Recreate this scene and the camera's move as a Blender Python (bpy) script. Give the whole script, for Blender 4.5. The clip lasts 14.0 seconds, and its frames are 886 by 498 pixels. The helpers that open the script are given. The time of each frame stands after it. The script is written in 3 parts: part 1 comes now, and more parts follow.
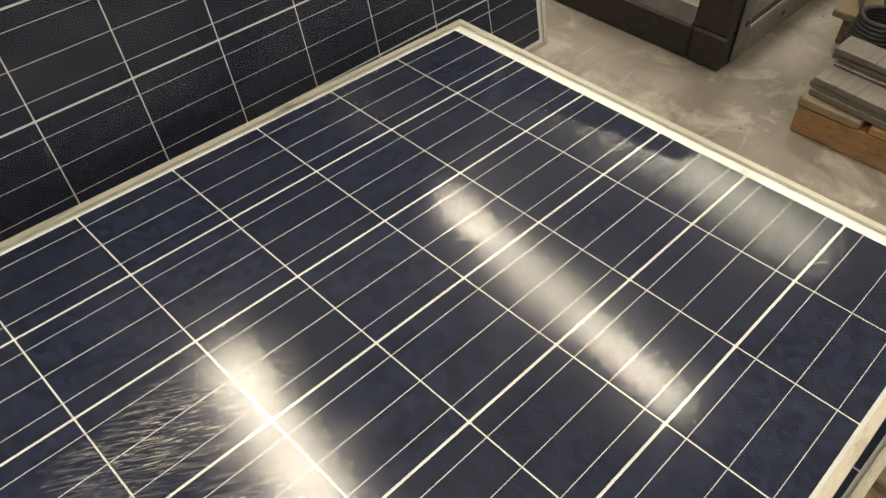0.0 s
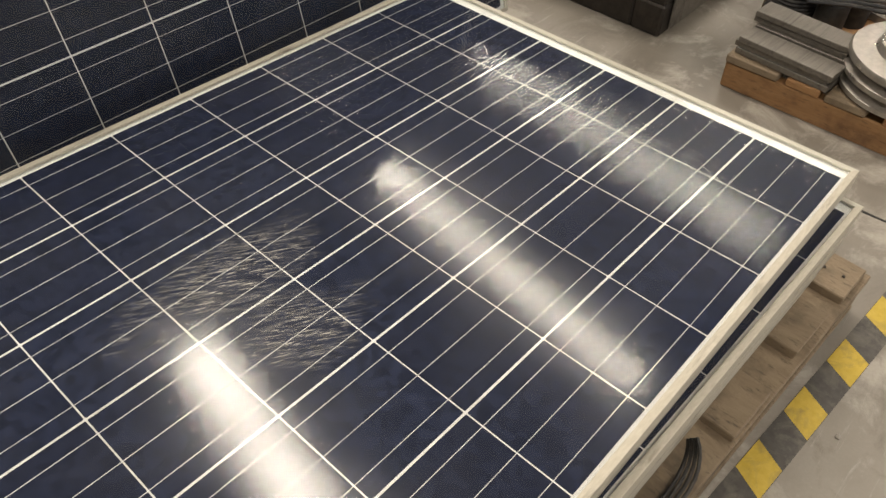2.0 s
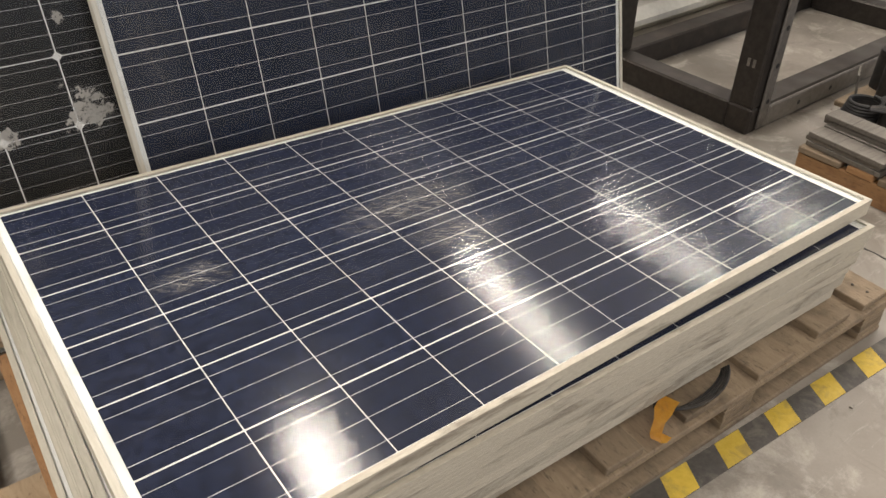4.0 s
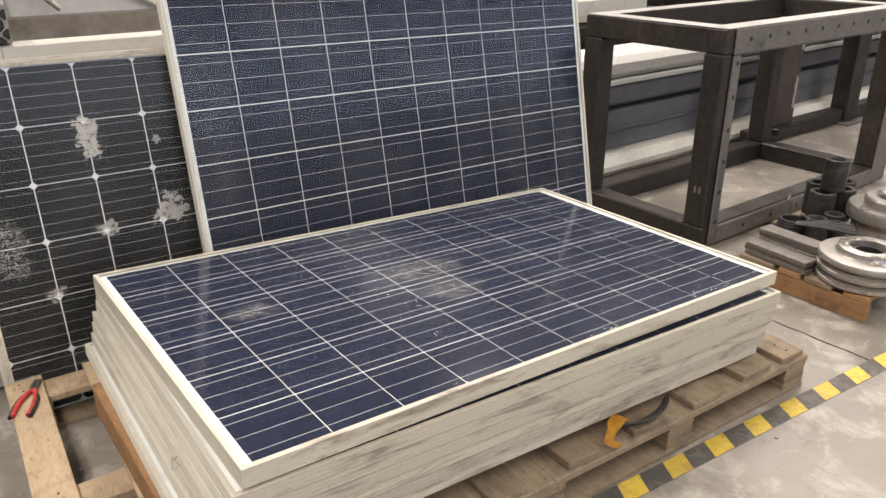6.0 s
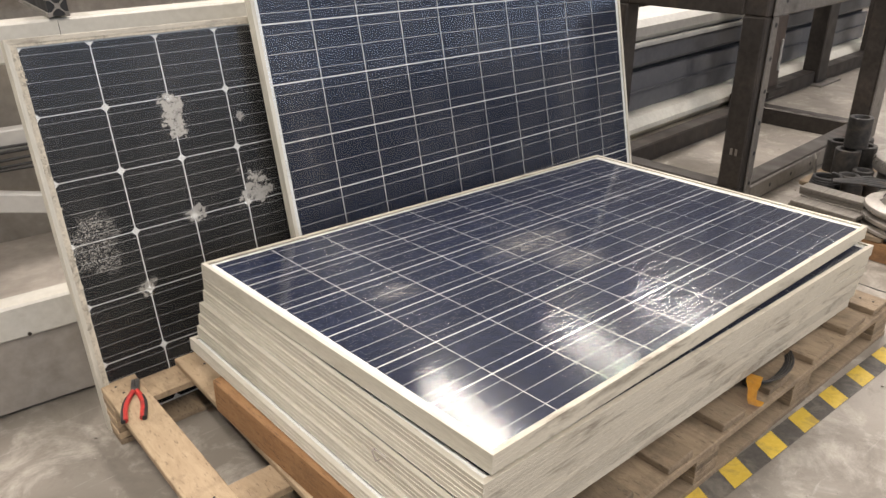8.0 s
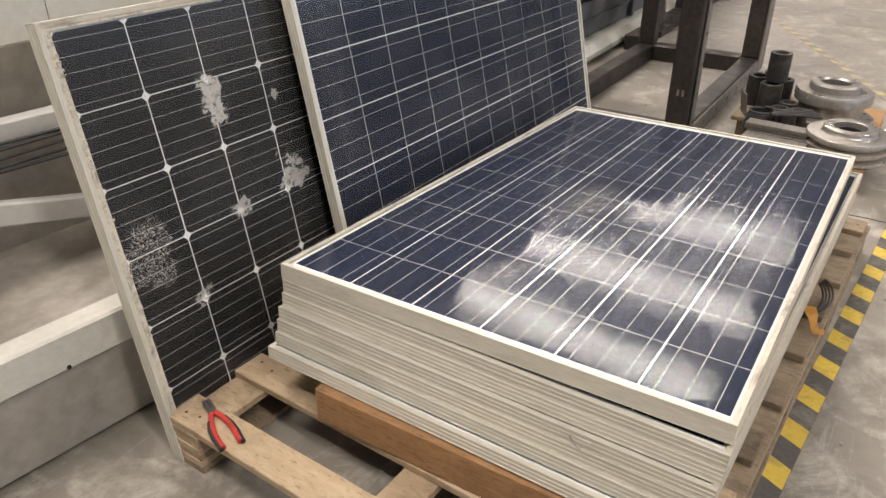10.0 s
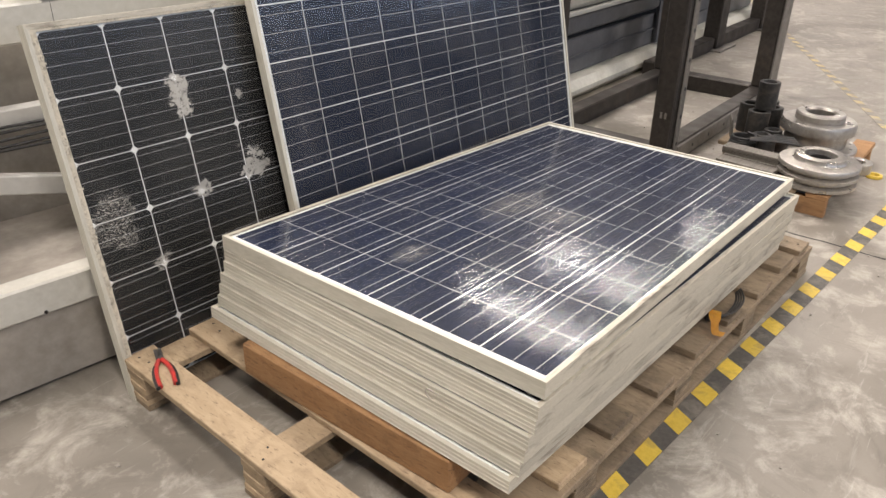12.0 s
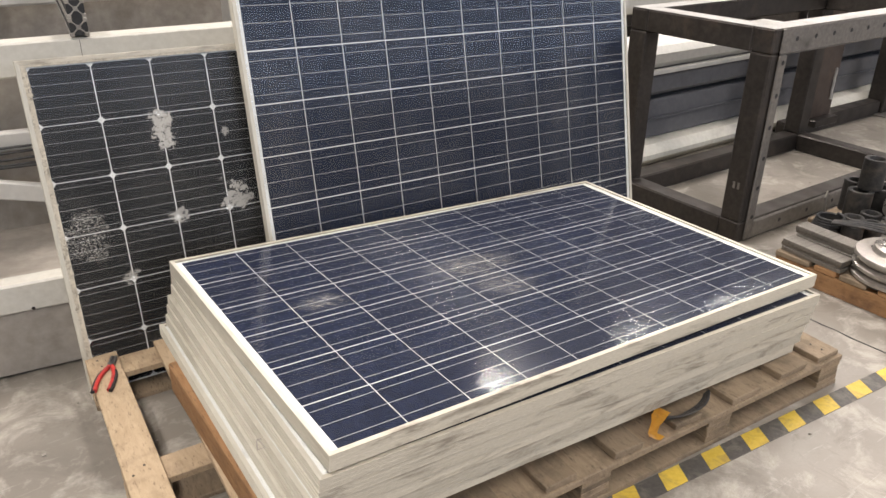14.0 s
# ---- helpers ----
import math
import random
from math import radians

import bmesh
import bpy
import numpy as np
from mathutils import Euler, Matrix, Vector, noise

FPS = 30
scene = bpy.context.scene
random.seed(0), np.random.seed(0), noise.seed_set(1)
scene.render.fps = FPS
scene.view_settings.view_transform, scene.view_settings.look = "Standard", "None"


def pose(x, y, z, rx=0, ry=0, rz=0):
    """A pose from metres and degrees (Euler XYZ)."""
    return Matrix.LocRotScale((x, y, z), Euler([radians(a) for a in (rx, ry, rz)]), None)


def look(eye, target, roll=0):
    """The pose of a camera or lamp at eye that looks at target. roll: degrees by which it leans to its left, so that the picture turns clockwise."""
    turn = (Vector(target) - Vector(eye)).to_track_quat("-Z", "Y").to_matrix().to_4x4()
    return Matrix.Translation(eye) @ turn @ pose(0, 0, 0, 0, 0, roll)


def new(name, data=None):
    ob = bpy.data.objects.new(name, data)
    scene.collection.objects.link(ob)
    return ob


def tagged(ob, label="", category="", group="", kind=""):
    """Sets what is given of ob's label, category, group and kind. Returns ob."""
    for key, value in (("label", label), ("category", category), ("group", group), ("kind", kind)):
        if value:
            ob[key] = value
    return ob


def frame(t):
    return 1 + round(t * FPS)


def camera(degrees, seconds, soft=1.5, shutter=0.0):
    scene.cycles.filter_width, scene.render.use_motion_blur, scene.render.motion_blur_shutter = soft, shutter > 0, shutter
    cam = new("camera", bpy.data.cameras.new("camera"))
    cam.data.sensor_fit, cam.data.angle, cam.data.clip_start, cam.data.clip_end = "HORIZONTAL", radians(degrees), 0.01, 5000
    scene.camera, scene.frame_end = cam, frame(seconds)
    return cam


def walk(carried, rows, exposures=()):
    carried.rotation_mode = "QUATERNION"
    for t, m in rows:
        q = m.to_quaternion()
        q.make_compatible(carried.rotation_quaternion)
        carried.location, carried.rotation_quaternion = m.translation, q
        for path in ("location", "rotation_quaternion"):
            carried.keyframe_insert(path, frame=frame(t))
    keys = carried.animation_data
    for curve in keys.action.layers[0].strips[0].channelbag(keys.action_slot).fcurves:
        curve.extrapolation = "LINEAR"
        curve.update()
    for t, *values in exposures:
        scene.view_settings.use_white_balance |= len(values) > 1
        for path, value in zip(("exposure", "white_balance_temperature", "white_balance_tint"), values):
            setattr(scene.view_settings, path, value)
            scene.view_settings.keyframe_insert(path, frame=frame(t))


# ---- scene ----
cam = camera(60.90, 14.0)
PATH = [
    (0, (0.653, 0.033, 1.163), (1.594, 1.016, -0.303), -1.9),
    (0.5, (0.566, -0.014, 1.2), (1.57, 0.895, -0.271), -1.4),
    (1, (0.51, -0.047, 1.216), (1.55, 0.811, -0.261), -0.7),
    (1.5, (0.493, -0.07, 1.214), (1.539, 0.783, -0.263), 0.1),
    (2, (0.44, -0.122, 1.212), (1.457, 0.787, -0.252), 0.5),
    (2.5, (0.347, -0.21, 1.236), (1.321, 0.794, -0.193), 0.7),
    (3, (0.208, -0.325, 1.269), (1.137, 0.8, -0.099), 0.1),
    (3.2, (0.145, -0.366, 1.292), (1.074, 0.788, -0.051), 0.3),
    (5.3, (-0.219, -0.922, 1.29), (0.856, 0.527, 0.428), -0.5),
    (5.5, (-0.264, -0.963, 1.295), (0.819, 0.497, 0.462), -0.4),
    (6, (-0.332, -1.023, 1.297), (0.763, 0.457, 0.512), -0.3),
    (6.5, (-0.35, -1.041, 1.306), (0.753, 0.44, 0.535), -0.2),
    (7, (-0.374, -0.998, 1.308), (0.75, 0.46, 0.526), -0.2),
    (7.5, (-0.535, -0.843, 1.291), (0.641, 0.555, 0.48), -0.1),
    (8, (-0.708, -0.643, 1.267), (0.531, 0.681, 0.424), -0.4),
    (8.2, (-0.734, -0.546, 1.247), (0.532, 0.743, 0.39), -0.5),
    (10.3, (-1.058, -0.085, 1.295), (0.431, 0.836, 0.327), 0.3),
    (10.5, (-1.065, -0.12, 1.294), (0.424, 0.804, 0.329), 0.4),
    (11, (-1.091, -0.254, 1.298), (0.386, 0.701, 0.347), 0.6),
    (11.5, (-1.112, -0.435, 1.315), (0.33, 0.593, 0.385), 0.6),
    (12, (-1.028, -0.554, 1.337), (0.368, 0.543, 0.417), 0.9),
    (12.5, (-0.907, -0.682, 1.351), (0.419, 0.513, 0.447), 0.7),
    (13, (-0.796, -0.854, 1.374), (0.45, 0.426, 0.475), 0.7),
    (13.5, (-0.639, -0.953, 1.389), (0.518, 0.418, 0.503), 0.9),
    (14, (-0.459, -1.016, 1.408), (0.577, 0.464, 0.549), 0.7),
]
EXPOSURES = [(0.0, -0.75, 7500, 8), (1.5, -0.77, 7150, 10), (3.2, -0.75, 6900, 12), (5.3, -0.11, 6600, 14), (8.2, -0.09, 6600, 14), (10.3, -0.2, 6600, 14), (14.0, -0.06, 6450, 14)]
walk(cam, [(t, look(eye, target, roll)) for t, eye, target, roll in PATH], EXPOSURES)

# ---------- light ----------
world = bpy.data.worlds.new("hall_air")
scene.world = world
world.use_nodes = True
world.node_tree.nodes["Background"].inputs["Color"].default_value = (0.75, 0.8, 0.9, 1)
world.node_tree.nodes["Background"].inputs["Strength"].default_value = 0.25

LAMP_Z, LAMP_POWER = 6.0, 330.0
# x, y of the near end, length, width, share of the power
# first row and last two: unseen rows added to fill the darker sides
LAMP_ROWS = [(-2.6, 1.3, 5.9, 0.3, 1.35), (2.2, 1.3, 3.85, 0.5, 1.15), (5.8, 1.3, 5.8, 0.22, 1), (9.2, 1.3, 6.0, 0.2, 0.75), (12.1, 1.3, 6.0, 0.2, 0.85), (16.2, 1.3, 4.0, 0.2, 0.6),
             (-2.4, -7.2, 5.9, 0.3, 1.5), (4.6, -7.2, 5.9, 0.3, 1.3)]
for lx, ly, length, width, share in LAMP_ROWS:
    data = bpy.data.lights.new("strip_and_fill_glow", "AREA")
    data.shape, data.size, data.size_y = "RECTANGLE", width, length
    data.energy, data.color = LAMP_POWER * share, (1.0, 0.94, 0.865)
    glow = new("strip_and_fill_glow", data)
    glow.matrix_world = pose(lx, ly, LAMP_Z, 0, 0, -9) @ pose(0, length / 2, 0)

# bluish fill lamp added in the opening of the unseen south windows
data = bpy.data.lights.new("added_blue_fill", "AREA")
data.shape, data.size, data.size_y = "RECTANGLE", 32.8, 2.3
data.energy, data.color = 560.0, (0.62, 0.76, 1.0)
new("added_blue_fill", data).matrix_world = pose(7.5, -10.1, 3.8, 90, 0, 0)


# ---------- materials ----------
class Net:
    """A small helper for a material's nodes."""

    def __init__(self, name):
        self.m = bpy.data.materials.new(name)
        self.m.use_nodes = True
        self.t = self.m.node_tree
        self.bsdf = self.t.nodes["Principled BSDF"]
        self.out = self.t.nodes["Material Output"]
        co = self.t.nodes.new("ShaderNodeTexCoord")
        info = self.t.nodes.new("ShaderNodeObjectInfo")
        self.rnd = info.outputs["Random"]
        mul = self.vmath("SCALE", None, (13.0, 7.0, 5.0))
        self.link(self.rnd, mul.inputs["Scale"])
        self.local = co.outputs["Object"]
        add = self.vmath("ADD", self.local, None)
        self.link(mul.outputs[0], add.inputs[1])
        self.co = add.outputs[0]

    def link(self, a, b):
        self.t.links.new(a, b)

    def put(self, sock, v):
        if v is None:
            return
        if hasattr(v, "links"):
            self.link(v, sock)
        else:
            sock.default_value = v

    def vmath(self, op, a, b):
        n = self.t.nodes.new("ShaderNodeVectorMath")
        n.operation = op
        self.put(n.inputs[0], a if a is not None else b)
        if a is not None:
            self.put(n.inputs[1], b)
        return n

    def math(self, op, a, b=None, clamp=False):
        n = self.t.nodes.new("ShaderNodeMath")
        n.operation, n.use_clamp = op, clamp
        self.put(n.inputs[0], a)
        self.put(n.inputs[1], b)
        return n.outputs[0]

    def stretch(self, s, co=None):
        return self.vmath("MULTIPLY", co or self.co, s).outputs[0]

    def noise(self, scale, detail=4, rough=0.55, co=None, dist=0.0):
        n = self.t.nodes.new("ShaderNodeTexNoise")
        self.put(n.inputs["Vector"], co or self.co)
        n.inputs["Scale"].default_value, n.inputs["Detail"].default_value = scale, detail
        n.inputs["Roughness"].default_value, n.inputs["Distortion"].default_value = rough, dist
        return n.outputs["Fac"]

    def voronoi(self, scale, co=None, feature="F1", out="Color"):
        n = self.t.nodes.new("ShaderNodeTexVoronoi")
        n.feature = feature
        self.put(n.inputs["Vector"], co or self.co)
        n.inputs["Scale"].default_value = scale
        return n.outputs[out]

    def span(self, v, a, b, lo=0.0, hi=1.0):
        n = self.t.nodes.new("ShaderNodeMapRange")
        self.put(n.inputs["Value"], v)
        for k, x in zip(("From Min", "From Max", "To Min", "To Max"), (a, b, lo, hi)):
            n.inputs[k].default_value = x
        return n.outputs[0]

    def mix(self, f, a, b):
        n = self.t.nodes.new("ShaderNodeMix")
        n.data_type = "RGBA"
        self.put(n.inputs["Factor"], f)
        for k, v in (("A", a), ("B", b)):
            sock = [s for s in n.inputs if s.name == k and s.type == "RGBA"][0]
            self.put(sock, v if hasattr(v, "links") else (*v, 1))
        return [s for s in n.outputs if s.type == "RGBA"][0]

    def bump(self, h, strength, dist=0.002):
        n = self.t.nodes.new("ShaderNodeBump")
        n.inputs["Strength"].default_value, n.inputs["Distance"].default_value = strength, dist
        self.put(n.inputs["Height"], h)
        return n.outputs[0]

    def done(self, color=None, rough=None, metal=None, normal=None, spec=None):
        for k, v in (("Base Color", color), ("Roughness", rough), ("Metallic", metal), ("Normal", normal), ("Specular IOR Level", spec)):
            if v is not None:
                self.put(self.bsdf.inputs[k], (*v, 1) if isinstance(v, tuple) else v)
        return self.m


def worn(name, a, b, dirt, scale=9, fine=70, rough=0.5, metal=0.0, dirt_at=(0.52, 0.7), bump=0.15, stretch=(1, 1, 1), spec=0.5):
    """Two tones of one surface, dirt in patches, fine relief."""
    n = Net(name)
    co = n.stretch(stretch)
    tone = n.mix(n.span(n.noise(fine, 3, 0.6, co), 0.3, 0.7), a, b)
    patch = n.span(n.noise(scale, 6, 0.65, co, 0.6), *dirt_at)
    col = n.mix(n.math("MULTIPLY", patch, 0.8), tone, dirt)
    shade = n.span(n.rnd, 0, 1, 0.86, 1.08)
    hsv = n.t.nodes.new("ShaderNodeHueSaturation")
    n.link(col, hsv.inputs["Color"])
    n.link(shade, hsv.inputs["Value"])
    return n.done(hsv.outputs[0], n.span(n.noise(scale * 2, 4), 0.3, 0.7, rough - 0.1, rough + 0.12), metal, n.bump(n.noise(fine * 2, 4, 0.6, co), bump), spec)


def wood(name, a, b, dark, stretch=(1, 1, 1), rough=0.75):
    n = Net(name)
    co = n.stretch(stretch)
    grain = n.noise(14, 6, 0.7, co, 1.5)
    tone = n.mix(n.span(grain, 0.3, 0.7), a, b)
    lines = n.span(n.noise(60, 3, 0.6, co), 0.58, 0.72)
    tone = n.mix(n.math("MULTIPLY", lines, 0.75), tone, dark)
    stain = n.span(n.noise(7, 6, 0.7), 0.5, 0.72)
    tone = n.mix(n.math("MULTIPLY", stain, 0.8), tone, dark)
    hsv = n.t.nodes.new("ShaderNodeHueSaturation")
    n.link(tone, hsv.inputs["Color"])
    n.link(n.span(n.rnd, 0, 1, 0.75, 1.12), hsv.inputs["Value"])
    return n.done(hsv.outputs[0], rough, 0.0, n.bump(n.noise(45, 5, 0.7, co), 0.8))


def concrete():
    n = Net("polished_concrete")
    big = n.noise(1.1, 7, 0.62, n.local, 0.8)
    mid = n.noise(5.5, 8, 0.7, n.local, 0.5)
    fine = n.noise(140, 3, 0.7, n.local)
    col = n.mix(n.span(big, 0.32, 0.68), (0.165, 0.146, 0.12), (0.30, 0.27, 0.23))
    col = n.mix(n.math("MULTIPLY", n.span(mid, 0.5, 0.62), 0.85), col, (0.44, 0.405, 0.35))
    col = n.mix(n.math("MULTIPLY", n.span(n.noise(3.1, 8, 0.72, n.local, 1.2), 0.53, 0.70), 0.75), col, (0.125, 0.108, 0.088))
    col = n.mix(n.span(fine, 0.3, 0.7, 0.0, 0.25), col, (0.2, 0.18, 0.155))
    scuff = n.noise(9, 5, 0.7, n.stretch((0.6, 5, 1), n.local), 1.0)
    col = n.mix(n.math("MULTIPLY", n.span(scuff, 0.6, 0.72), 0.35), col, (0.55, 0.52, 0.47))
    return n.done(col, n.span(mid, 0.3, 0.7, 0.32, 0.55), 0.0, n.bump(mid, 0.12, 0.004))


CELL_TONES = (((0.009, 0.013, 0.029), (0.020, 0.027, 0.058)), ((0.008, 0.012, 0.025), (0.016, 0.023, 0.046)))


def cell_blue(dark=0):
    n = Net("polycrystalline_silicon")
    flakes = n.voronoi(95, n.stretch((1, 0.8, 1)))
    sep = n.t.nodes.new("ShaderNodeSeparateColor")
    n.link(flakes, sep.inputs[0])
    col = n.mix(n.span(sep.outputs[0], 0, 1), CELL_TONES[dark][0], CELL_TONES[dark][1])
    col = n.mix(n.span(n.rnd, 0, 1, 0.0, 0.5), col, (0.010, 0.013, 0.028))
    fingers = n.t.nodes.new("ShaderNodeTexWave")
    fingers.bands_direction = "X"
    n.link(n.local, fingers.inputs["Vector"])
    fingers.inputs["Scale"].default_value = 130
    col = n.mix(n.span(fingers.outputs["Fac"], 0.86, 1.0, 0.0, 0.045), col, (0.16, 0.17, 0.2))
    return n.done(col, 0.5, 0.0, spec=0.03)


def cell_black():
    n = Net("monocrystalline_silicon")
    col = n.mix(n.noise(40, 5, 0.7), (0.005, 0.005, 0.006), (0.014, 0.0135, 0.014))
    col = n.mix(n.span(n.noise(240, 2, 0.5), 0.62, 0.72, 0, 0.12), col, (0.2, 0.2, 0.19))
    return n.done(col, 0.5, spec=0.05)


def glass(name, patches=(), rough=0.2, dust_haze=0.03, chips=(), streaks=0.05, gloss=1.0, run=(0.7, 9, 1), turn=0.35, cracks=0.0):
    """Dusty module glass: clear, glossy by Fresnel, with a dusty or painted haze film, wiped smears and worn places."""
    n = Net(name)
    t = n.t
    clear = t.nodes.new("ShaderNodeBsdfTransparent")
    shine = t.nodes.new("ShaderNodeBsdfGlossy")
    n.put(shine.inputs["Roughness"], n.span(n.noise(6, 5, 0.6, n.local, 0.5), 0.3, 0.7, rough - 0.02, rough + 0.03))
    fres = t.nodes.new("ShaderNodeFresnel")
    fres.inputs["IOR"].default_value = 1.5
    body = t.nodes.new("ShaderNodeMixShader")
    n.put(body.inputs[0], n.math("MULTIPLY", fres.outputs[0], gloss))
    n.link(clear.outputs[0], body.inputs[1])
    n.link(shine.outputs[0], body.inputs[2])
    film = n.span(n.noise(3.5, 7, 0.65, n.local, 0.8), 0.45, 0.75, dust_haze * 0.35, dust_haze * 1.6)
    fine_lines = n.span(n.noise(26, 5, 0.7, n.stretch(run, n.local), 1.4), 0.6, 0.74)
    spots = n.span(n.noise(60, 3, 0.6, n.local), 0.7, 0.78, 0, 0.16)
    worn_at = n.span(n.noise(2.2, 3, 0.5, n.local), 0.5, 0.62)
    film = n.math("ADD", film, n.math("MULTIPLY", n.math("MULTIPLY", fine_lines, worn_at), streaks))
    film = n.math("ADD", film, n.math("MULTIPLY", spots, worn_at))
    if cracks:
        web = n.span(n.voronoi(130, n.local, "DISTANCE_TO_EDGE", "Distance"), 0.02, 0.07, 1.0, 0.0)
        web = n.math("MULTIPLY", web, n.span(n.noise(5, 5, 0.7, n.local), 0.42, 0.68))
        grit = n.span(n.noise(330, 3, 0.7, n.local), 0.6, 0.7)
        film = n.math("ADD", film, n.math("MULTIPLY", n.math("ADD", web, n.math("MULTIPLY", grit, 0.6)), cracks))
    wob = n.noise(14, 5, 0.7, n.local)
    for (px, py), r, sx, sy, strength in patches:
        off = n.vmath("SUBTRACT", n.local, (px, py, 0)).outputs[0]
        ln = t.nodes.new("ShaderNodeVectorMath")
        ln.operation = "LENGTH"
        n.link(n.stretch((sx, sy, 0), off), ln.inputs[0])
        near = n.span(n.math("ADD", ln.outputs["Value"], n.math("MULTIPLY", wob, r * 1.2)), r * 1.5, r * 0.9)
        rot = t.nodes.new("ShaderNodeVectorRotate")
        rot.rotation_type = "Z_AXIS"
        n.link(off, rot.inputs["Vector"])
        n.put(rot.inputs["Angle"], turn + 0.25 * px)
        wipe = n.span(n.noise(24, 6, 0.75, n.stretch((1, 14, 1), rot.outputs[0]), 1.2), 0.50, 0.66)
        film = n.math("ADD", film, n.math("MULTIPLY", n.math("MULTIPLY", near, wipe), strength))
    dusty = t.nodes.new("ShaderNodeBsdfDiffuse")
    dusty.inputs["Color"].default_value = (0.55, 0.53, 0.48, 1)
    full = t.nodes.new("ShaderNodeMixShader")
    for (px, py), r, sx, sy, strength in chips:
        off = n.vmath("SUBTRACT", n.local, (px, py, 0)).outputs[0]
        ln = t.nodes.new("ShaderNodeVectorMath")
        ln.operation = "LENGTH"
        n.link(n.stretch((sx, sy, 0), off), ln.inputs[0])
        near = n.span(n.math("ADD", ln.outputs["Value"], n.math("MULTIPLY", n.math("SUBTRACT", wob, 0.5), r * 5)), r * 1.05, r * 0.8)
        film = n.math("ADD", film, n.math("MULTIPLY", near, n.math("MULTIPLY", n.span(n.noise(70 if r < 0.06 else 260, 4, 0.75, n.local), *((0.25, 0.5) if r < 0.06 else (0.5, 0.62))), strength)))
    n.put(full.inputs[0], n.math("MINIMUM", film, 0.92))
    n.link(body.outputs[0], full.inputs[1])
    n.link(dusty.outputs[0], full.inputs[2])
    n.link(full.outputs[0], n.out.inputs["Surface"])
    return n.m


CLEAR_NET = Net("clear_glass_body")
clear_node = CLEAR_NET.t.nodes.new("ShaderNodeBsdfTransparent")
clear_node.inputs["Color"].default_value = (0.97, 0.985, 0.97, 1)
CLEAR_NET.link(clear_node.outputs[0], CLEAR_NET.out.inputs["Surface"])
CLEAR = CLEAR_NET.m
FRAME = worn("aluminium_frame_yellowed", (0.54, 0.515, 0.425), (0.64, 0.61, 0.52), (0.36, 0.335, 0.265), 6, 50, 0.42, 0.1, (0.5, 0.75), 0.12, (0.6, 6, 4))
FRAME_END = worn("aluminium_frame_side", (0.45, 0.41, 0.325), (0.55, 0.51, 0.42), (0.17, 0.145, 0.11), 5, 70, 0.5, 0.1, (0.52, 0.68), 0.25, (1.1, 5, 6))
BACKSHEET = worn("white_backsheet", (0.78, 0.78, 0.76), (0.84, 0.84, 0.82), (0.55, 0.54, 0.51), 5, 60, 0.6, bump=0.0, spec=0.03)
RIBBON = worn("tinned_ribbon", (0.66, 0.66, 0.65), (0.76, 0.76, 0.75), (0.5, 0.5, 0.48), 20, 90, 0.6, 0.0, bump=0.0, spec=0.03)
CELL, CELL_DARK, CELL_MONO = cell_blue(), cell_blue(1), cell_black()
CRUMB = worn("crumbled_sealant", (0.52, 0.47, 0.37), (0.66, 0.61, 0.50), (0.2, 0.18, 0.14), 30, 160, 0.8, 0, (0.5, 0.66), 0.9)
PALLET = wood("pallet_wood", (0.38, 0.275, 0.165), (0.52, 0.395, 0.255), (0.17, 0.115, 0.07), (2.5, 0.6, 2.5))
PALLET_OLD = wood("weathered_pallet_wood", (0.20, 0.148, 0.095), (0.30, 0.228, 0.15), (0.08, 0.06, 0.04), (2.5, 0.6, 2.5))
TIMBER = wood("red_timber", (0.30, 0.15, 0.06), (0.42, 0.24, 0.11), (0.12, 0.06, 0.03), (3, 0.5, 3))
STEEL = worn("dark_mill_steel", (0.036, 0.031, 0.027), (0.06, 0.052, 0.045), (0.12, 0.092, 0.07), 5, 40, 0.48, 0.55, (0.55, 0.8), 0.1)
STEEL_BRIGHT = worn("ground_steel", (0.20, 0.185, 0.165), (0.28, 0.26, 0.235), (0.09, 0.08, 0.07), 7, 60, 0.42, 0.6, (0.55, 0.75), 0.1)
TURNED = worn("turned_steel", (0.34, 0.32, 0.29), (0.46, 0.43, 0.39), (0.16, 0.14, 0.12), 6, 50, 0.34, 0.75, (0.58, 0.8), 0.05)
# bare steel of the weld beads, also painted sheen on the rack's top rails
BARE_STEEL_AND_SHEEN = worn("bare_steel_and_sheen", (0.40, 0.39, 0.37), (0.54, 0.53, 0.50), (0.22, 0.20, 0.18), 6, 60, 0.38, 0.35, (0.55, 0.75), 0.08)
RUSTY = worn("rusty_plate_steel", (0.055, 0.040, 0.032), (0.085, 0.062, 0.048), (0.15, 0.10, 0.07), 5, 40, 0.55, 0.3, (0.55, 0.8), 0.15)
BLACK_PIPE = worn("black_tube_steel", (0.03, 0.03, 0.03), (0.06, 0.057, 0.053), (0.12, 0.1, 0.08), 12, 60, 0.45, 0.4)
STRIP = worn("grey_flat_bar", (0.17, 0.155, 0.135), (0.24, 0.22, 0.19), (0.08, 0.07, 0.06), 9, 60, 0.5, 0.5, stretch=(0.3, 8, 8))
# rubber black, also used as painted shade inside gaps, slots and bolt holes
RUBBER_AND_SHADE = worn("black_rubber_and_shade", (0.012, 0.012, 0.012), (0.022, 0.022, 0.022), (0.05, 0.045, 0.04), 10, 80, 0.55)
GREY_PAINT = worn("grey_machine_paint", (0.098, 0.099, 0.106), (0.123, 0.125, 0.132), (0.055, 0.055, 0.055), 3, 30, 0.4, 0, (0.55, 0.8), 0.05)
